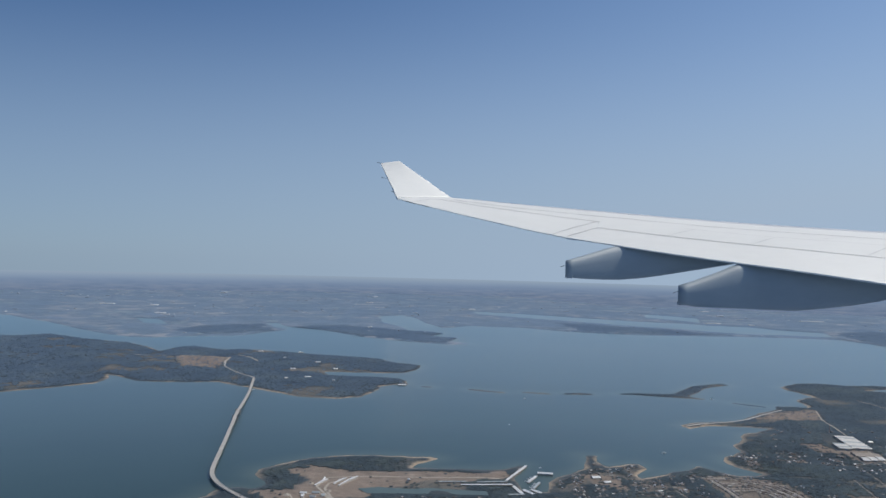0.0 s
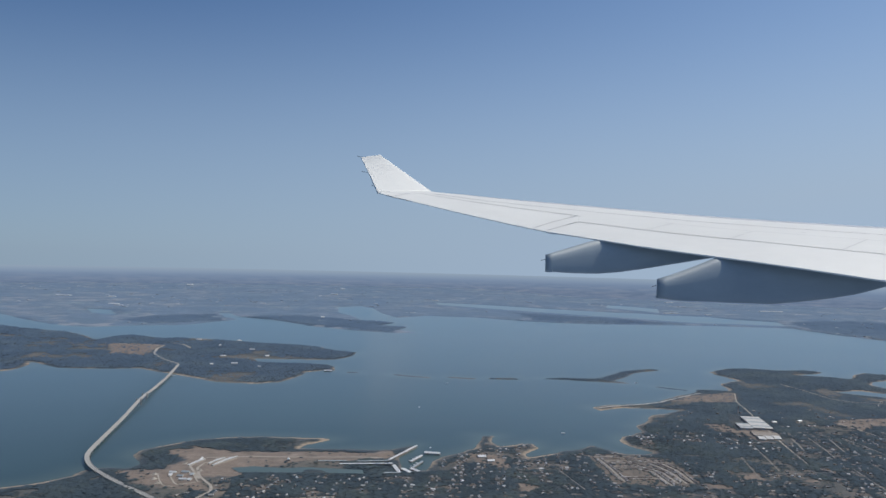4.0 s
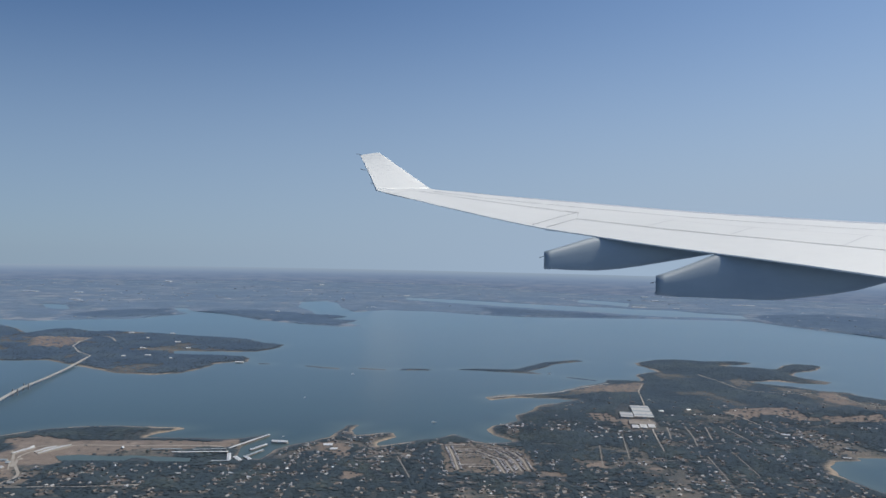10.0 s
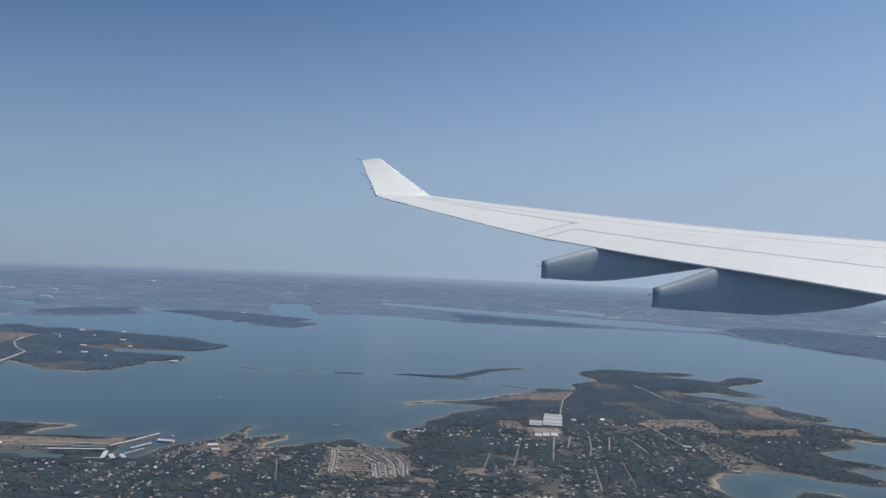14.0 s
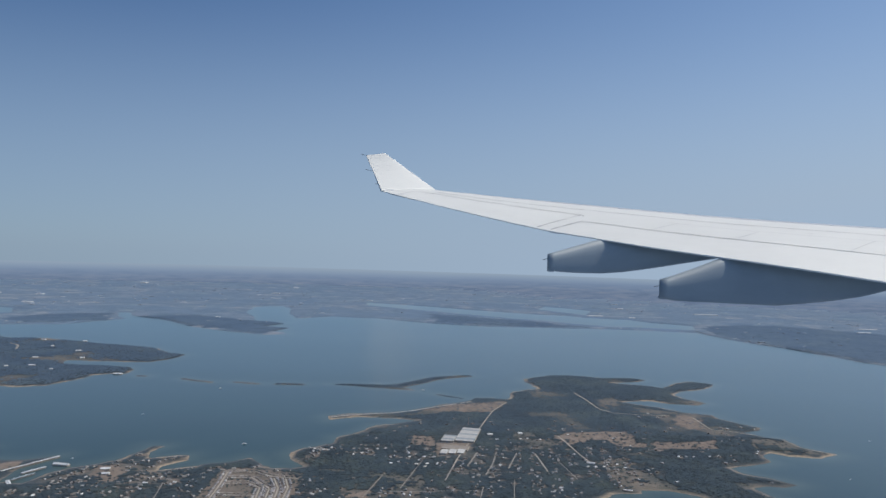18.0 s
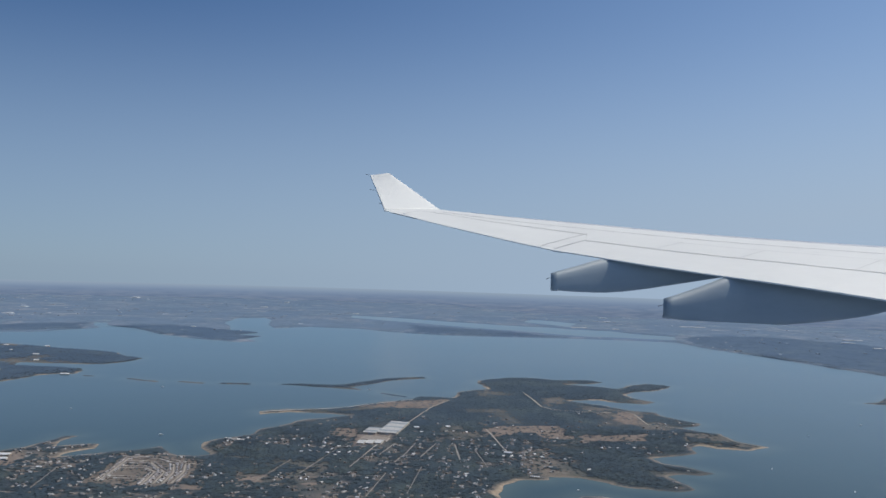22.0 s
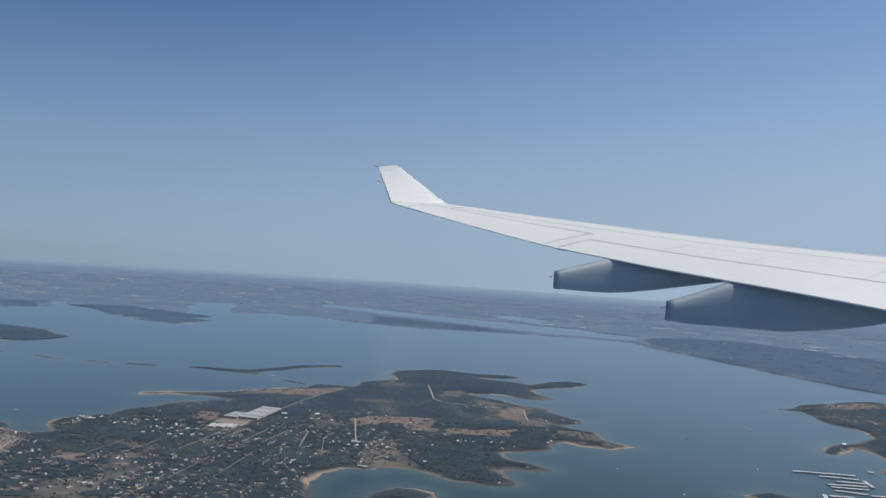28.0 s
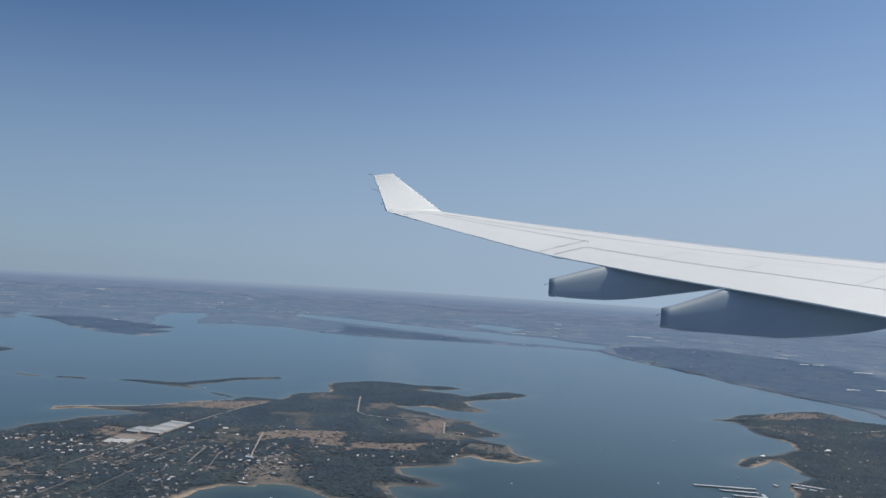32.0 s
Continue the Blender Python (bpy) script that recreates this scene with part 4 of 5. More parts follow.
BACK = bridge.matrix_world.inverted()


def sweep(name, left, right, low, high, mat):
    x, y, z = bridge_line(1.5)
    t = np.stack([np.gradient(x), np.gradient(y)], -1)
    t /= np.linalg.norm(t, axis=1)[:, None]
    bm = bmesh.new()
    last = None
    for i in range(len(x)):
        n = Vector((-t[i, 1], t[i, 0], 0))
        c = BACK @ Vector((x[i], y[i], z[i]))
        ring = [bm.verts.new(c + n * o + Vector((0, 0, h))) for o, h in ((left, low), (left, high), (right, high), (right, low))]
        if last:
            for k in range(4):
                bm.faces.new((last[k], last[(k + 1) % 4], ring[(k + 1) % 4], ring[k]))
        else:
            bm.faces.new(ring)
        last = ring
    bm.faces.new(last[::-1])
    bmesh.ops.recalc_face_normals(bm, faces=bm.faces)
    return part(name, bm, mat, bridge)


sweep("deck", -0.42, 0.42, -0.16, 0.0, CONCRETE)
sweep("parapet", -0.44, -0.38, 0.0, 0.07, CONCRETE)
sweep("parapet", 0.38, 0.44, 0.0, 0.07, CONCRETE)
sweep("median_barrier", -0.03, 0.03, 0.0, 0.05, CONCRETE)
px, py, pz = bridge_line(3.1)
for x, y, z in zip(px, py, pz):
    if 147 < y < 278:
        bm = bmesh.new()
        m = Matrix.Translation(BACK @ Vector((x, y, 0)))
        box(bm, -0.46, 0.46, -0.11, 0.11, z - 0.27, z - 0.15, m, 0.015)
        pier = part("pier_cap", bm, SHADE_CONCRETE, bridge)
        for o in (-0.3, 0.3):
            bm = bmesh.new()
            bmesh.ops.create_cone(bm, cap_ends=True, segments=10, radius1=0.1, radius2=0.085, depth=z + 0.75, matrix=m @ Matrix.Translation((o, 0, (z - 1.25) / 2)))
            part("column", bm, SHADE_CONCRETE, pier)
for y0 in (200.5, 208.5):
    x0 = float(np.interp(y0, py[::-1], px[::-1]))
    bm = bmesh.new()
    m = Matrix.Translation(BACK @ Vector((x0, y0, 0)))
    box(bm, -0.72, 0.72, -0.2, 0.2, 0.75, 0.98, m)
    tower = part("main_tower", bm, SHADE_CONCRETE, bridge, "tall pale pier of the navigation span")
    for o in (-0.6, 0.6):
        bm = bmesh.new()
        box(bm, o - 0.12, o + 0.12, -0.14, 0.14, -1.0, 1.75, m, 0.03)
        part("column", bm, SHADE_CONCRETE, tower)


# ---------------------------------------------------------------- marina docks
def covered_dock(a, b, wide, roof_mat, label, group):
    """A floating dock under a long low-pitched roof on posts."""
    a, b = Vector((*a, 0)), Vector((*b, 0))
    run = (b - a).length
    ang = math.atan2(b.y - a.y, b.x - a.x)
    thing = empty("covered_dock", Matrix.Translation(a) @ Matrix.Rotation(ang, 4, "Z"), label, "boat dock", group)
    base = max(0.0, float(ground_at((a.x + b.x) / 2, (a.y + b.y) / 2)[0]))
    bm = bmesh.new()
    box(bm, 0, run, -wide / 2, wide / 2, -0.05, base + 0.03)
    part("deck", bm, TIMBER, thing)
    bm = bmesh.new()
    gable(bm, 0, run, -wide / 2, wide / 2, base + 0.24, base + 0.31, 0.03)
    roof = part("roof", bm, roof_mat, thing)
    bm = bmesh.new()
    box(bm, 0, run, -0.02, 0.02, base + 0.302, base + 0.322)
    part("ridge_cap", bm, GREY_ROOF, roof)
    n = max(2, int(run / 1.6))
    for i in range(n + 1):
        for s in (-0.45, 0.45):
            bm = bmesh.new()
            x = 0.06 + (run - 0.12) * i / n
            box(bm, x - 0.025, x + 0.025, s * wide - 0.025, s * wide + 0.025, base + 0.03, base + 0.245)
            part("post", bm, TIMBER, thing)


WEST_DOCKS = (
    ((-62.4, 147.2), (-56.3, 158.3), 0.55), ((-58.1, 146.4), (-55.6, 150.8), 0.6), ((-57.9, 142.1), (-55.7, 146.5), 0.5), ((-61.5, 143.3), (-60.5, 138.1), 0.7), ((-71.9, 142.8), (-61.7, 143.3), 0.6),
    ((-63.4, 137.3), (-60.3, 137.4), 0.5), ((-59.9, 140.8), (-58.4, 138), 0.8), ((-58.2, 141.4), (-56.8, 139.2), 0.7), ((-76.2, 144.4), (-70.7, 144.7), 0.45), ((-68.6, 144.8), (-62.4, 145.4), 0.45))
for a, b, wide in WEST_DOCKS:
    covered_dock(a, b, wide, WHITE_ROOF if wide > 0.5 else GREY_ROOF, "covered boat dock with a long pale roof", "docks of the west marina")
EAST_DOCKS = (
    ((150.6, 156.5), (163.5, 155.4)), ((154.8, 153.4), (162.5, 152.3)), ((156.1, 149.7), (162.2, 149.1)), ((152.9, 147.1), (161.1, 147)), ((152.5, 145.3), (159.8, 144.4)), ((151.9, 142.7), (157.3, 141)),
    ((163.1, 151.3), (162, 146.4)), ((147.7, 139.2), (146.3, 135.9)), ((146.8, 135.7), (151.6, 135.5)), ((148.3, 138.6), (152.9, 138.4)), ((157.4, 140.2), (166.2, 139.9)), ((156.9, 137.2), (158.5, 136.7)),
    ((173.6, 160), (179.7, 157)), ((173, 157.6), (178, 154.6)), ((158.6, 136.4), (164.3, 134.6)), ((169.6, 159.9), (170.2, 159)))
for a, b in EAST_DOCKS:
    covered_dock(a, b, 0.72, WHITE_ROOF, "covered boat dock with a long white roof", "docks of the east marina")
covered_dock((58.5, 140.5), (60.2, 140), 0.5, WHITE_ROOF, "small white-roofed dock at a sandy cove", "")


def shed(name, at, turn, long_side, wide, tall, roof_mat, label, category, sections=1, group="", wall_mat=None):
    """A low hall with one gabled roof section beside another."""
    z = max(float(ground_at(*at)[0]), 0.04)
    thing = empty(name, pose(at[0], at[1], z, 0, 0, turn), label, category, group)
    bm = bmesh.new()
    box(bm, 0, wide, 0, long_side, -0.3, tall)
    part("wall", bm, wall_mat or WALL, thing)
    for i in range(sections):
        d = long_side / sections
        bm = bmesh.new()
        gable(bm, 0, wide, i * d, (i + (0.66 if sections > 4 else 1)) * d, tall, tall + 0.24, -0.01)
        part("roof_section", bm, GREY_ROOF if sections > 4 and i % 3 == 1 else roof_mat, thing)
    bm = bmesh.new()
    box(bm, wide * 0.4, wide * 0.6, -0.03, 0.02, 0, tall * 0.8)
    part("loading_door", bm, GREY_ROOF, thing)
    return thing


shed("factory_hall", (28.2, 174.8), -13.6, 13.6, 4.6, 0.5, FACTORY_ROOF, "large white-roofed factory hall beside a straight road", "factory", 9)
shed("factory_hall", (24.8, 174.8), -14, 5.6, 3.1, 0.4, FACTORY_ROOF, "lower white factory hall beside the large one", "factory", 5)
shed("warehouse", (24.5, 167.7), -14, 3.6, 6.0, 0.35, TIMBER, "brown-roofed warehouse in a yard", "warehouse", 2)
for k in range(3):
    shed("warehouse", (23.9 + 1.9 * k, 163.8 + 0.1 * k), -14, 3.4, 1.6, 0.35, FACTORY_ROOF, "white-roofed warehouse in a row of three", "warehouse", 1, "row of warehouses")
shed("boathouse", (-55, 152.3), -12, 1.0, 3.3, 0.3, WHITE_ROOF, "large white boathouse roof over the harbour", "boathouse")
for k, (at, turn, a, b) in enumerate((((36.9, 181.6), 0, 0.6, 1.3), ((44.8, 183), 10, 0.7, 1.2), ((55.7, 157.8), -20, 0.6, 1.8), ((-82.4, 146.4), -80, 0.6, 1.0), ((-44.2, 148.4), 5, 1.4, 1.8), ((-42.7, 145.1), 5, 0.9, 1.5),
                                      ((-95.8, 141.7), -29, 7.2, 0.35), ((-96.8, 142.8), -29, 4.6, 0.4), ((-100.3, 141.8), -28, 4.6, 0.4), ((-98.9, 147.1), -95, 0.4, 3.6), ((-93.8, 147.2), -60, 0.5, 0.7), ((202.9, 197.1), 10, 0.9, 1.6), ((180, 187.2), 0, 0.7, 1.2), ((-118.3, 313.5), 0, 1.5, 2.2), ((-125.9, 293.1), 0, 1.0, 2.0), ((-148.3, 348.1), 0, 1.2, 2.2))):
    shed("farm_shed", at, turn, a, b, 0.22, WHITE_ROOF, "pale-roofed outbuilding among trees", "shed")

# low pens and tanks of the works
for k, (x, y, wide, deep) in enumerate(((-102.4, 136.8, 1.3, 0.7), (-100.2, 136.9, 1.5, 0.6), (-101.9, 134.8, 0.5, 1.6), (-100.4, 134.6, 1.1, 0.5), (-99.6, 132.6, 1.4, 0.6), (-98.3, 135.2, 0.7, 1.1), (-98.0, 132.3, 0.6, 0.9))):
    shed("works_shed", (x, y), 6 * (k % 3) - 12, deep, wide, 0.18, GREY_ROOF if k % 2 else WHITE_ROOF, "low grey shed in the dusty works yard", "shed", 1, "sheds in the works yard")

# white halls on the plain beyond the lake and on the bridge peninsula
for x, y, wide, deep in ((171, 590, 15, 6), (201, 578, 6, 4), (280, 640, 27, 6), (360, 529, 18, 4), (337, 459, 7, 3), (347, 462, 9, 3), (340, 499, 12, 3), (352, 427, 15, 3), (294, 338, 8, 2), (362, 404, 10, 2), (309, 340, 9, 2),
                         (225, 690, 8, 8), (240, 760, 9, 10), (-346, 670, 15, 10), (-303, 940, 8, 20), (-267, 573, 9, 7), (-102, 485, 3, 4), (-13, 705, 7, 9), (-115, 784, 9, 11), (-111, 920, 6, 18), (-300, 665, 7, 9)):
    if math.hypot(x, y) < rim(x, y) - 15:
        shed("far_hall", (x, y), 0, deep * 0.6, wide * 0.8, 0.4, WHITE_ROOF, "long white-roofed hall on the hazy far plain", "hall", 1, "halls on the far plain", WHITE_ROOF)
for x, y, wide, deep in ((-117.9, 273.2, 2.2, 1.4), (-109.1, 295.4, 1.6, 1.4), (-129.8, 348.5, 1.8, 1.6), (-83.6, 261.3, 2.8, 1.2), (-124.8, 270.2, 1.2, 0.9), (-107.2, 265.8, 1.0, 0.8), (-133.2, 324.5, 1.0, 1.2)):
    shed("barn", (x, y), 5, deep, wide, 0.3, WHITE_ROOF, "white-roofed barn on the wooded peninsula", "barn", 1, "barns on the peninsula")


def heap(x, y, wide, tall):
    """A loose heap of pale chalk."""
    bm = bmesh.new()
    bmesh.ops.create_cone(bm, cap_ends=True, segments=11, radius1=wide, radius2=wide * 0.15, depth=tall)
    bmesh.ops.subdivide_edges(bm, edges=bm.edges, cuts=1)
    for v in bm.verts:
        v.co += Vector((RNG.normal(0, 0.08), RNG.normal(0, 0.08), RNG.normal(0, 0.03))) * wide
    bm.transform(pose(x, y, float(ground_at(x, y)[0]) + tall * 0.4))
    tagged(part("spoil_heap", bm, ROAD), "pale heap of chalk in the works yard", "heap", "heaps in the works yard")


for x, y, wide, tall in ((-104.6, 136.4, 0.7, 0.3), (-104, 133.6, 0.6, 0.28), (-102.6, 131.2, 0.7, 0.3), (-97.2, 138.4, 0.6, 0.3), (-101, 143.6, 0.6, 0.3)):
    heap(x, y, wide, tall)

# radio mast behind the factory
mast = empty("radio_mast", pose(33.2, 192.6, float(ground_at(33.2, 192.6)[0])), "thin red and white lattice mast behind the factory", "mast")
for k in range(3):
    bm = bmesh.new()
    a = 2 * math.pi * k / 3
    box(bm, 0.06 * math.cos(a) - 0.012, 0.06 * math.cos(a) + 0.012, 0.06 * math.sin(a) - 0.012, 0.06 * math.sin(a) + 0.012, 0, 2.1)
    part("leg", bm, STEEL, mast)
for k in range(10):
    bm = bmesh.new()
    box(bm, -0.06, 0.06, -0.05, 0.05, 0.2 * k + 0.09, 0.2 * k + 0.11)
    part("brace", bm, STEEL, mast)


# ---------------------------------------------------------------- boats
def boat(x, y, turn, size, label):
    thing = empty("motor_boat", pose(x, y, 0, 0, 0, turn), label, "boat", "boats on the lake")
    bm = bmesh.new()
    outline = [(-0.5, -0.16), (0.1, -0.19), (0.38, -0.12), (0.56, 0), (0.38, 0.12), (0.1, 0.19), (-0.5, 0.16)]
    low = [bm.verts.new((size * u * 0.86, size * v * 0.7, -0.03)) for u, v in outline]
    top = [bm.verts.new((size * u, size * v, 0.11 * size)) for u, v in outline]
    for i in range(7):
        bm.faces.new((low[i], low[(i + 1) % 7], top[(i + 1) % 7], top[i]))
    bm.faces.new(top)
    bm.faces.new(low[::-1])
    part("hull", bm, HULL, thing)
    bm = bmesh.new()
    box(bm, -0.28 * size, 0.12 * size, -0.11 * size, 0.11 * size, 0.11 * size, 0.24 * size, None, 0.02)
    part("cabin", bm, HULL, thing)


for x, y, turn, size in ((162.4, 200.9, 20, 0.9), (143, 156.6, 75, 0.7), (163.9, 164.5, 0, 0.7), (-53.3, 157.7, 40, 0.6), (-20.7, 171.4, 10, 1.1), (-53.3, 200.6, 60, 0.7), (-42.1, 239.9, 15, 1.0), (23.2, 244.5, 0, 1.1), (138.1, 184.7, 130, 0.6), (65.9, 132.8, 0, 0.5), (110.8, 150.3, 40, 0.6), (118.6, 134.4, 60, 0.7), (-131.8, 248.8, 0, 0.9)):
    boat(x, y, turn, size, "small white motor boat on open water")
for a, b in [(a, b) for a, b, _ in WEST_DOCKS[:3]] + list(EAST_DOCKS[:6]):
    run = math.hypot(b[0] - a[0], b[1] - a[1])
    ux, uy = (b[0] - a[0]) / run, (b[1] - a[1]) / run
    for k in range(3):
        at = run * (0.2 + 0.28 * k + 0.05 * RNG.random())
        boat(a[0] + ux * at - uy * 0.75, a[1] + uy * at + ux * 0.75, math.degrees(math.atan2(uy, ux)) + 90, 0.5 + 0.12 * RNG.random(), "white motor boat moored beside a covered dock")


# ---------------------------------------------------------------- houses
def clear_of(x, y, lines, gap):
    ok = np.ones(len(x), bool)
    for p in lines:
        p = np.array(p, float)
        for (ax, ay), (bx, by) in zip(p, p[1:]):
            dx, dy = bx - ax, by - ay
            s = np.clip(((x - ax) * dx + (y - ay) * dy) / (dx * dx + dy * dy), 0, 1)
            ok &= np.hypot(x - ax - s * dx, y - ay - s * dy) > gap
    return ok


ROAD_LINES = [r[0] for r in ROADS] + [BRIDGE]
WORKS = ((23.3, 161.7), (24.1, 174.4), (26.5, 184.2), (30.5, 191.8), (36.9, 191.9), (30.1, 161.8))
YARDS = ((-103.8, 149.7), (-89.8, 151.7), (-90.9, 133.8), (-103.9, 130.9))
lots = []
for k in range(39):
    x0 = -99 + 4.1 * k
    for side in (-0.62, 0.62):
        for y0 in np.arange(113, 171, 0.95):
            if RNG.random() < 0.44 + 0.55 * float(wander(np.array([x0]), np.array([y0]), 14.0)[0]):
                lots.append((x0 + 0.2 * (y0 - 113) * 0.9 + side + RNG.normal(0, 0.25), y0 + RNG.normal(0, 0.2), 80 + RNG.normal(0, 12) + 90 * (RNG.random() < 0.4)))
estate_lots = []
for line in ESTATE_STREETS:
    for (ax, ay), (bx, by) in zip(line, line[1:]):
        run, turn = math.hypot(bx - ax, by - ay), math.atan2(by - ay, bx - ax)
        for a in np.arange(0.3, run, 0.72):
            for side in (-0.62, 0.62):
                estate_lots.append((ax + (bx - ax) * a / run - side * math.sin(turn), ay + (by - ay) * a / run + side * math.cos(turn) + RNG.normal(0, 0.05), math.degrees(turn) + RNG.normal(0, 5)))
wild = [(RNG.uniform(-100, 120), RNG.uniform(114, 200), RNG.uniform(0, 180)) for _ in range(560)] + [(RNG.uniform(172, 250), RNG.uniform(130, 228), RNG.uniform(0, 180)) for _ in range(300)] + [(RNG.uniform(-180, -84), RNG.uniform(245, 350), RNG.uniform(0, 180)) for _ in range(130)]
L = np.array(lots + estate_lots + wild)
is_estate = np.zeros(len(L), bool)
is_estate[len(lots):len(lots) + len(estate_lots)] = True
inland = shore(L[:, 0], L[:, 1])[0]
in_estate = inside(ESTATE, L[:, 0], L[:, 1], 6.0) > 0.3
on_field = np.max([inside(p, L[:, 0], L[:, 1], 6.0) for p in (*FIELDS, AIRFIELD, WORKS, YARDS, LAGOON_EDGE, *GRASSY)], 0) > -0.5
keep = (inland > 1.6) & ~((L[:, 0] < -52) & (L[:, 1] > 135.5)) & ~on_field & (is_estate == in_estate) & ((np.max([inside(p, L[:, 0], L[:, 1], 6.0) for p in (WOODLAND, *QUIET_WOODS)], 0) < 0) | (RNG.random(len(L)) < 0.08)) & clear_of(L[:, 0], L[:, 1], ROAD_LINES, 0.4)
L, is_estate = L[keep], is_estate[keep]
chosen = []
taken = set()
for i in range(len(L)):
    cell = (round(L[i, 0] / 0.75), round(L[i, 1] / 0.75))
    if cell not in taken:
        taken.add(cell)
        chosen.append(i)
L, is_estate = L[chosen], is_estate[chosen]
order = np.argsort(L[:, 1])
L, is_estate = L[order], is_estate[order]
LZ = ground_at(L[:, 0], L[:, 1])
# bright new roofs that stand out singly: lakeside rows, farms on the fields, the village street
BRIGHT = (
    (-5.4, 168.4), (-4.3, 167.1), (-3.2, 166.2), (-2.1, 165.9), (-1.1, 165.5), (-0.5, 167.6), (11.7, 167.3), (13.8, 161.3), (17, 161.2), (18.4, 163.3), (19.1, 158.7), (20.3, 161.6), (22.1, 161),
    (7.5, 166.2), (6.5, 162.7), (4.8, 161.5), (9.9, 166.6), (24.7, 156.8), (27, 157.1), (14.7, 156.7), (13, 155.7), (18.4, 155.6), (20.7, 156.2), (20.1, 153.9), (23, 156.8))
INLAND_BRIGHT = (
    (55.3, 155.4), (57, 155.2), (58.9, 155.6), (62.3, 157.5), (63.4, 155.2), (63.8, 146.9), (68.1, 153.4), (72.9, 158.7), (71.1, 145.6), (78.7, 164), (80.6, 164.2), (82.2, 164), (86.2, 164.6), (88.6, 165),
    (91.2, 162.3), (92.5, 160.2), (62.2, 186.6), (57.5, 183.5), (68.3, 180.1), (72.1, 186.7), (70.3, 173), (69, 169.7), (38.6, 177.3), (44.6, 178.2), (46.2, 178.4), (49.4, 177.8), (83.8, 206.6), (88.2, 211.5),
    (89.4, 206.7), (91.5, 208.1), (99.8, 169.2), (99.6, 166.4), (104, 194), (109, 196.4), (112, 195), (19.6, 133.4), (24.1, 127.8), (27.7, 130), (29, 129.6))
W = np.array([(x, y, 70 + 50 * math.sin(7 * x + 3 * y)) for x, y in BRIGHT + INLAND_BRIGHT])
W = W[(shore(W[:, 0], W[:, 1])[0] > 0.9) & clear_of(W[:, 0], W[:, 1], ROAD_LINES, 0.35)]
WZ = ground_at(W[:, 0], W[:, 1])
settled = np.concatenate([L, W])
# trodden yards round the houses
trodden = np.empty(len(gx), np.float32)
ground.data.attributes["soil"].data.foreach_get("value", trodden)
yard = trodden.reshape(GX.shape)
for dx, dy, share in ((0, 0, 1.0), (0, 1, 0.9), (1, 0, 0.6), (0, -1, 0.6), (-1, 0, 0.45)):
    a = np.clip(np.searchsorted(YS, settled[:, 1]) + dy, 0, len(YS) - 1), np.clip(np.searchsorted(XS, settled[:, 0]) + dx, 0, len(XS) - 1)
    yard[a] = np.maximum(yard[a], share * RNG.uniform(0.4, 1.0, len(settled)))
ground.data.attributes["soil"].data.foreach_set("value", yard.ravel())
SIZES = ((0.56, 0.40), (0.66, 0.44), (0.48, 0.38), (0.86, 0.50))
house_kinds = []
for w, d, roof_mat in [(w, d, m) for m in (HOUSE_ROOF, ESTATE_ROOF) for w, d in SIZES] + [(0.66, 0.44, BRIGHT_ROOF)]:
    bm = bmesh.new()
    box(bm, -w / 2, w / 2, -d / 2, d / 2, -0.2, 0.13)
    house = empty("house", pose(0, 0, -50), "detached house with a pitched roof among trees", "house", "houses on the wooded shore")
    walls = part("wall", bm, HOUSE_WALL, house)
    bm = bmesh.new()
    gable(bm, -w / 2, w / 2, -d / 2, d / 2, 0.13, 0.25, 0.05)
    roof = part("roof", bm, roof_mat, house)
    house_kinds.append(house)
ONE_BY_ONE = 290
for i in range(ONE_BY_ONE):
    x, y, turn = L[i]
    copy_thing(house_kinds[i % 4 + 4 * int(is_estate[i])], pose(x, y, LZ[i], 0, 0, turn))
for (x, y, turn), z in zip(W, WZ):
    home = copy_thing(house_kinds[8], pose(x, y, z, 0, 0, turn))
    tagged(home, "house with a bright white roof in a cleared yard", "house", "bright-roofed houses")
for house in house_kinds:
    for o in (*house.children_recursive, house):
        bpy.data.objects.remove(o)
def joined_houses(picked, name, mat, label):
    """Houses too small to pick apart, as one mesh."""
    hv, hf = [], []
    for n, i in enumerate(picked):
        w, d = SIZES[i % 4][0] / 2, SIZES[i % 4][1] / 2
        x, y, turn = L[i]
        c, s = math.cos(radians(turn)), math.sin(radians(turn))
        pts = np.array(((-w, -d, -0.2), (w, -d, -0.2), (w, d, -0.2), (-w, d, -0.2), (-w, -d, 0.13), (w, -d, 0.13), (w, d, 0.13), (-w, d, 0.13), (-w, 0, 0.25), (w, 0, 0.25)))
        hv.append(np.stack([x + c * pts[:, 0] - s * pts[:, 1], y + s * pts[:, 0] + c * pts[:, 1], LZ[i] + pts[:, 2]], -1))
        hf += [[10 * n + k for k in f] for f in ((0, 1, 5, 4), (1, 2, 6, 5), (2, 3, 7, 6), (3, 0, 4, 7), (4, 5, 9, 8), (6, 7, 8, 9), (5, 6, 9, 9), (7, 4, 8, 8))]
    tris = np.array([[a, b, c] for a, b, c, d in hf] + [[a, c, d] for a, b, c, d in hf if c != d])
    tagged(mesh_of(name, np.concatenate(hv), tris, mat), label, "houses", kind="stuff")


rest = range(ONE_BY_ONE, len(L))
joined_houses([i for i in rest if not is_estate[i]], "houses", FAR_ROOFS, "many small pale roofs scattered through the woods")
joined_houses([i for i in rest if is_estate[i]], "estate_houses", FAR_ESTATE_ROOFS, "close rows of brown-roofed houses on curving streets")


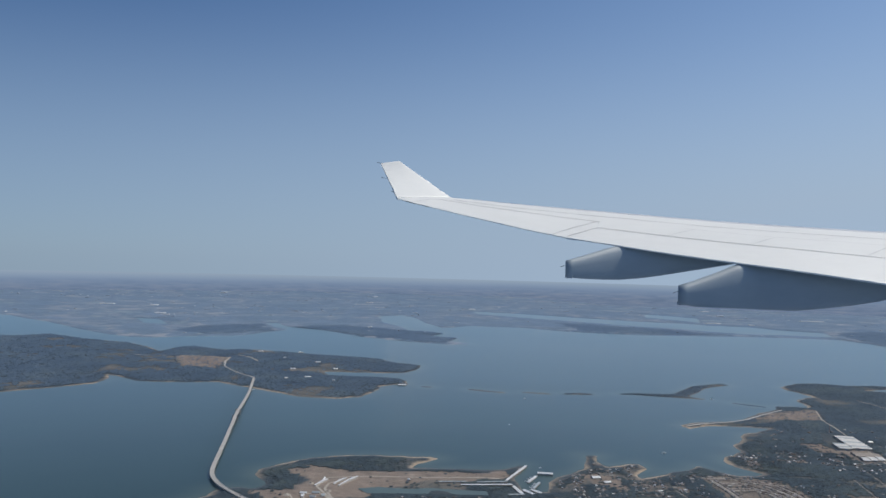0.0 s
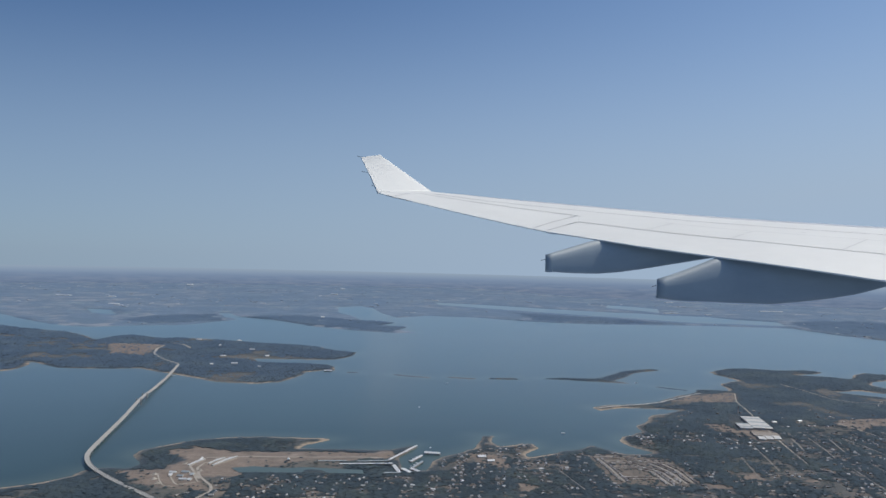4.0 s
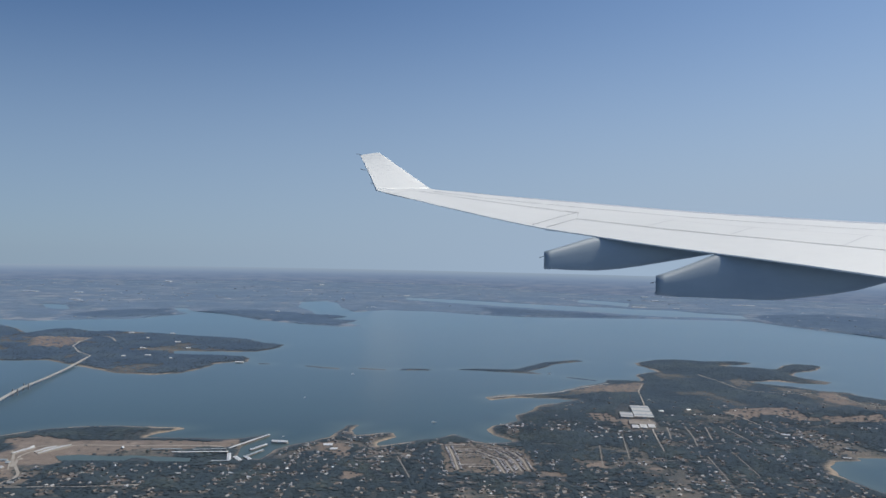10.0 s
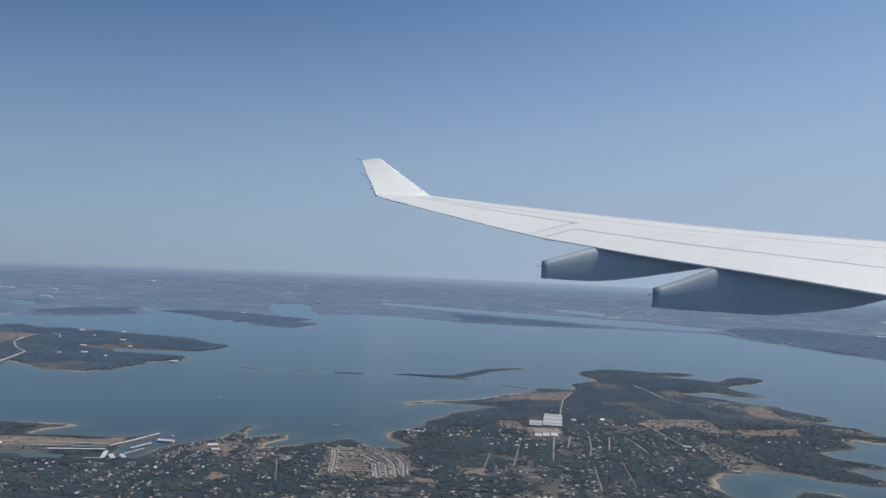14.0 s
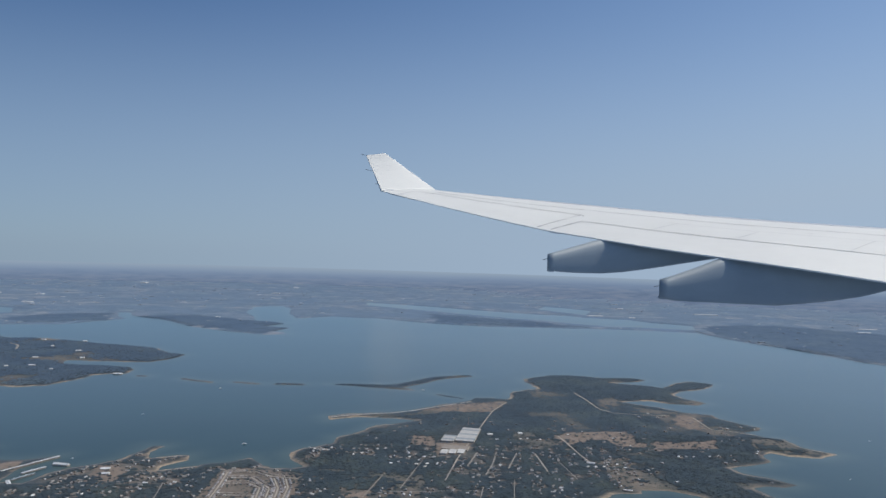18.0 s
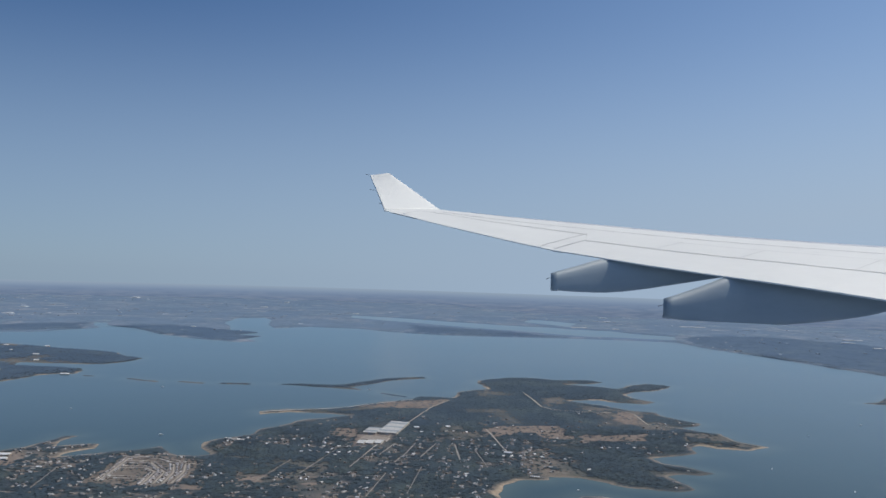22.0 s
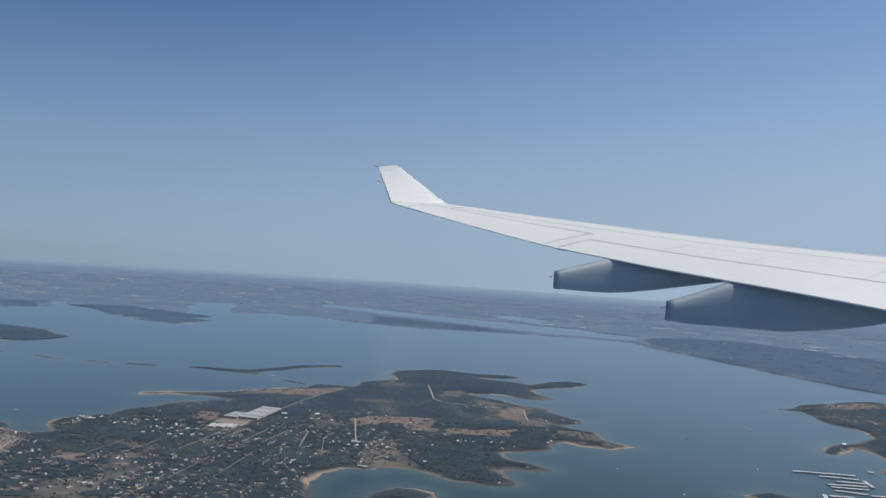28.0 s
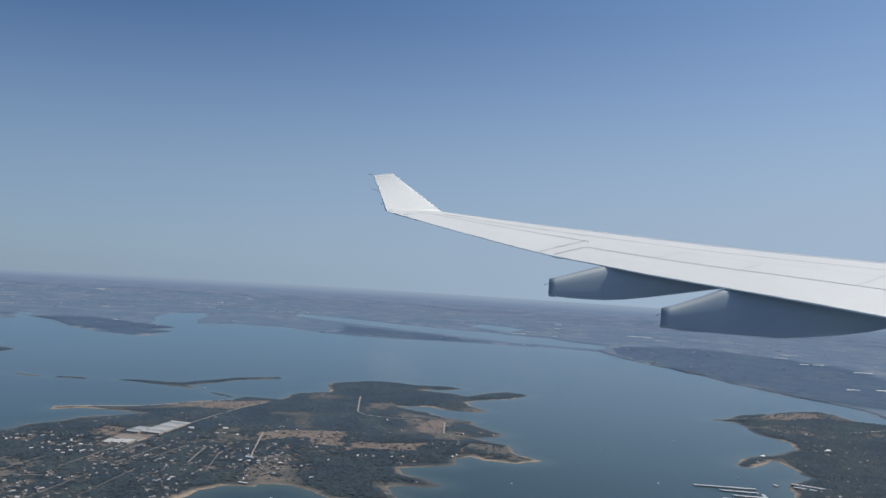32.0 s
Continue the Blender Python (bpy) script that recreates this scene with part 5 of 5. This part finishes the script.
# ---------------------------------------------------------------- woods
BALL_V = np.array(((1, 0, 0), (-1, 0, 0), (0, 1, 0), (0, -1, 0), (0, 0, 1), (0, 0, -1)), float)
BALL_F = np.array(((0, 2, 4), (2, 1, 4), (1, 3, 4), (3, 0, 4), (2, 0, 5), (1, 2, 5), (3, 1, 5), (0, 3, 5)))
lump = bmesh.new()
bmesh.ops.create_icosphere(lump, subdivisions=1, radius=1.0)
CLUMP_V = np.array([v.co for v in lump.verts])
CLUMP_F = np.array([[v.index for v in f.verts] for f in lump.faces])
lump.free()
house_cells = {(math.floor(x / 0.8), math.floor(y / 0.8)) for x, y, _ in settled}


def woods(name, x0, x1, y0, y1, step, size, label, leaves, thin=1.0, inland=1.7, flat=0.7, groves=False):
    """Tree crowns, each an uneven clump of its own, wherever the plan is wooded; in the town they stand in groves between the yards."""
    xs, ys = np.meshgrid(np.arange(x0, x1, step), np.arange(y0, y1, step))
    x = xs.ravel() + RNG.uniform(-0.5, 0.5, xs.size) * step
    y = ys.ravel() + RNG.uniform(-0.5, 0.5, xs.size) * step
    near, far = shore(x, y)
    wood, soil, sand, _ = cover(x, y, near, far)
    grove = wander(x, y, 5.0, 3)
    chance = np.where(soil > 0.4, np.where(inside(ESTATE, x, y, 3.0) > 0, 0.16, np.where(inside(AIRFIELD, x, y, 3.0) > -1, 0.015, 0.08)), np.where(wood > 0.5, 0.93, 0.10 + 0.75 * (grove > 0.2))) * thin
    if groves:
        town = (x > -88) & (y < 172) & (np.max([inside(p, x, y, 6.0) for p in (WOODLAND, *QUIET_WOODS, *WOODLOTS)], 0) < 0)
        chance = np.where(town & (wander(x + 40, y, 3.2, 3) < -0.15), 0.16 * chance, chance)
    ok = (near > inland + 0.45 * inland * wander(x, y, 4.0, 2)) & (RNG.random(len(x)) < chance) & clear_of(x, y, ROAD_LINES, 0.40) & (np.max([inside(p, x, y, 3.0) for p in (WORKS, YARDS, LAGOON_EDGE)], 0) < -0.3)
    x, y, grove, near = x[ok], y[ok], grove[ok], near[ok]
    free = np.array([(math.floor(a / 0.8), math.floor(b / 0.8)) not in house_cells for a, b in zip(x, y)]) | (RNG.random(len(x)) < (0.24 if groves else 0.25))
    x, y, grove, near = x[free], y[free], grove[free], near[free]
    n = len(x)
    r = size * (0.62 + 0.85 * RNG.random(n) ** 2) * (1 + 0.3 * grove)
    z = ground_at(x, y)
    spin = RNG.uniform(0, 2 * math.pi, n)
    c, s = np.cos(spin)[:, None], np.sin(spin)[:, None]
    bv, bf = (CLUMP_V, CLUMP_F) if groves else (BALL_V, BALL_F)
    base = np.stack([bv[None, :, 0] * c - bv[None, :, 1] * s, bv[None, :, 0] * s + bv[None, :, 1] * c, np.repeat(bv[None, :, 2], n, 0)], -1)
    v = base * RNG.uniform(0.72, 1.32, (n, len(bv), 1)) * r[:, None, None] * np.array((1, 1, flat))
    v = v + np.stack([x, y, z + 0.2 * flat * r + np.where(near > inland + 0.8, (0.23 if groves else 0.05) * size * RNG.uniform(0.6, 1.3, n), 0)], -1)[:, None]
    f = bf[None] + (np.arange(n) * len(bv))[:, None, None]
    ob = mesh_of(name, v.reshape(-1, 3), f.reshape(-1, 3), leaves)
    return tagged(ob, label, "trees", kind="stuff")


woods("near_woods", -128, 128, 112, 185, 0.36, 0.30, "dense dark green oak woods round the houses", LEAVES, 0.94, flat=0.31, groves=True)
woods("headland_woods", -15, 145, 185, 310, 0.50, 0.36, "dark woods covering the headland", MID_HAZE_LEAVES, 0.95, flat=0.28)
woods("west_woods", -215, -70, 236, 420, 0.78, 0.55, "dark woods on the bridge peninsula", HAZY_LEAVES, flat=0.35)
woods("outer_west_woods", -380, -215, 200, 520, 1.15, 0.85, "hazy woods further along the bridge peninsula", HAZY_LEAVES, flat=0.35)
woods("east_woods", 130, 290, 128, 330, 0.60, 0.42, "dark woods on the eastern shore", MID_HAZE_LEAVES, flat=0.5)
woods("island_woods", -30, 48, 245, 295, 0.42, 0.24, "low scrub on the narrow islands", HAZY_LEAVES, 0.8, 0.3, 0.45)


def belts():
    """Dark tree belts and copses on the plain beyond the lake."""
    x, y = RNG.uniform(-620, 900, 150000), RNG.uniform(300, 1000, 150000)
    ok = np.hypot(x, y) < rim(x, y) - 8
    x, y = x[ok], y[ok]
    near, far = shore(x, y)
    g = wander(x * 0.55, y, 26.0, 4)
    deep = deep_woods(x, y)
    for name, ok, mat, label in (("tree_belts", (g > 0.16) & (RNG.random(len(x)) < 0.6) & ~deep, FAR_HAZE_LEAVES, "tree belts and copses on the far plain"), ("far_forest", deep, DEEP_LEAVES, "closed dark forest on the far shore")):
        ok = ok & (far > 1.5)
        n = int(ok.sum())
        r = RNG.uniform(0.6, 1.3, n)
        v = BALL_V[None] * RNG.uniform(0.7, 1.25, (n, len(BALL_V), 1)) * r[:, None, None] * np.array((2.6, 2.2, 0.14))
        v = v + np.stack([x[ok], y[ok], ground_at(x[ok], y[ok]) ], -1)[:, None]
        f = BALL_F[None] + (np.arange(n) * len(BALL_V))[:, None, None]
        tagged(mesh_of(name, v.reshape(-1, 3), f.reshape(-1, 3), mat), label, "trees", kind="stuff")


belts()

# pale roofs and yards far across the lake
fx, fy = RNG.uniform(-600, 900, 1500), RNG.uniform(400, 950, 1500)
ok = (np.hypot(fx, fy) < rim(fx, fy) - 10) & (shore(fx, fy)[1] > 4) & (wander(fx, fy, 60.0, 2) > -0.05)
fx, fy = fx[ok], fy[ok]
fz = ground_at(fx, fy)
fv, ff = [], []
for i in range(len(fx)):
    w, d, h = RNG.exponential(1.3) + 0.7, RNG.uniform(0.8, 2.2), RNG.uniform(0.15, 0.4)
    fv += [(fx[i] + a * w, fy[i] + b * d, fz[i] + c) for c in (-0.5, h) for a, b in ((-0.5, -0.5), (0.5, -0.5), (0.5, 0.5), (-0.5, 0.5))]
    ff += [[8 * i + k for k in q] for q in ((4, 5, 6, 7), (0, 1, 5, 4), (1, 2, 6, 5), (2, 3, 7, 6), (3, 0, 4, 7))]
tagged(mesh_of("far_buildings", np.array(fv), np.array(ff), PALE_ROOFS), "pale halls and yards scattered over the far plain", "buildings", kind="stuff")
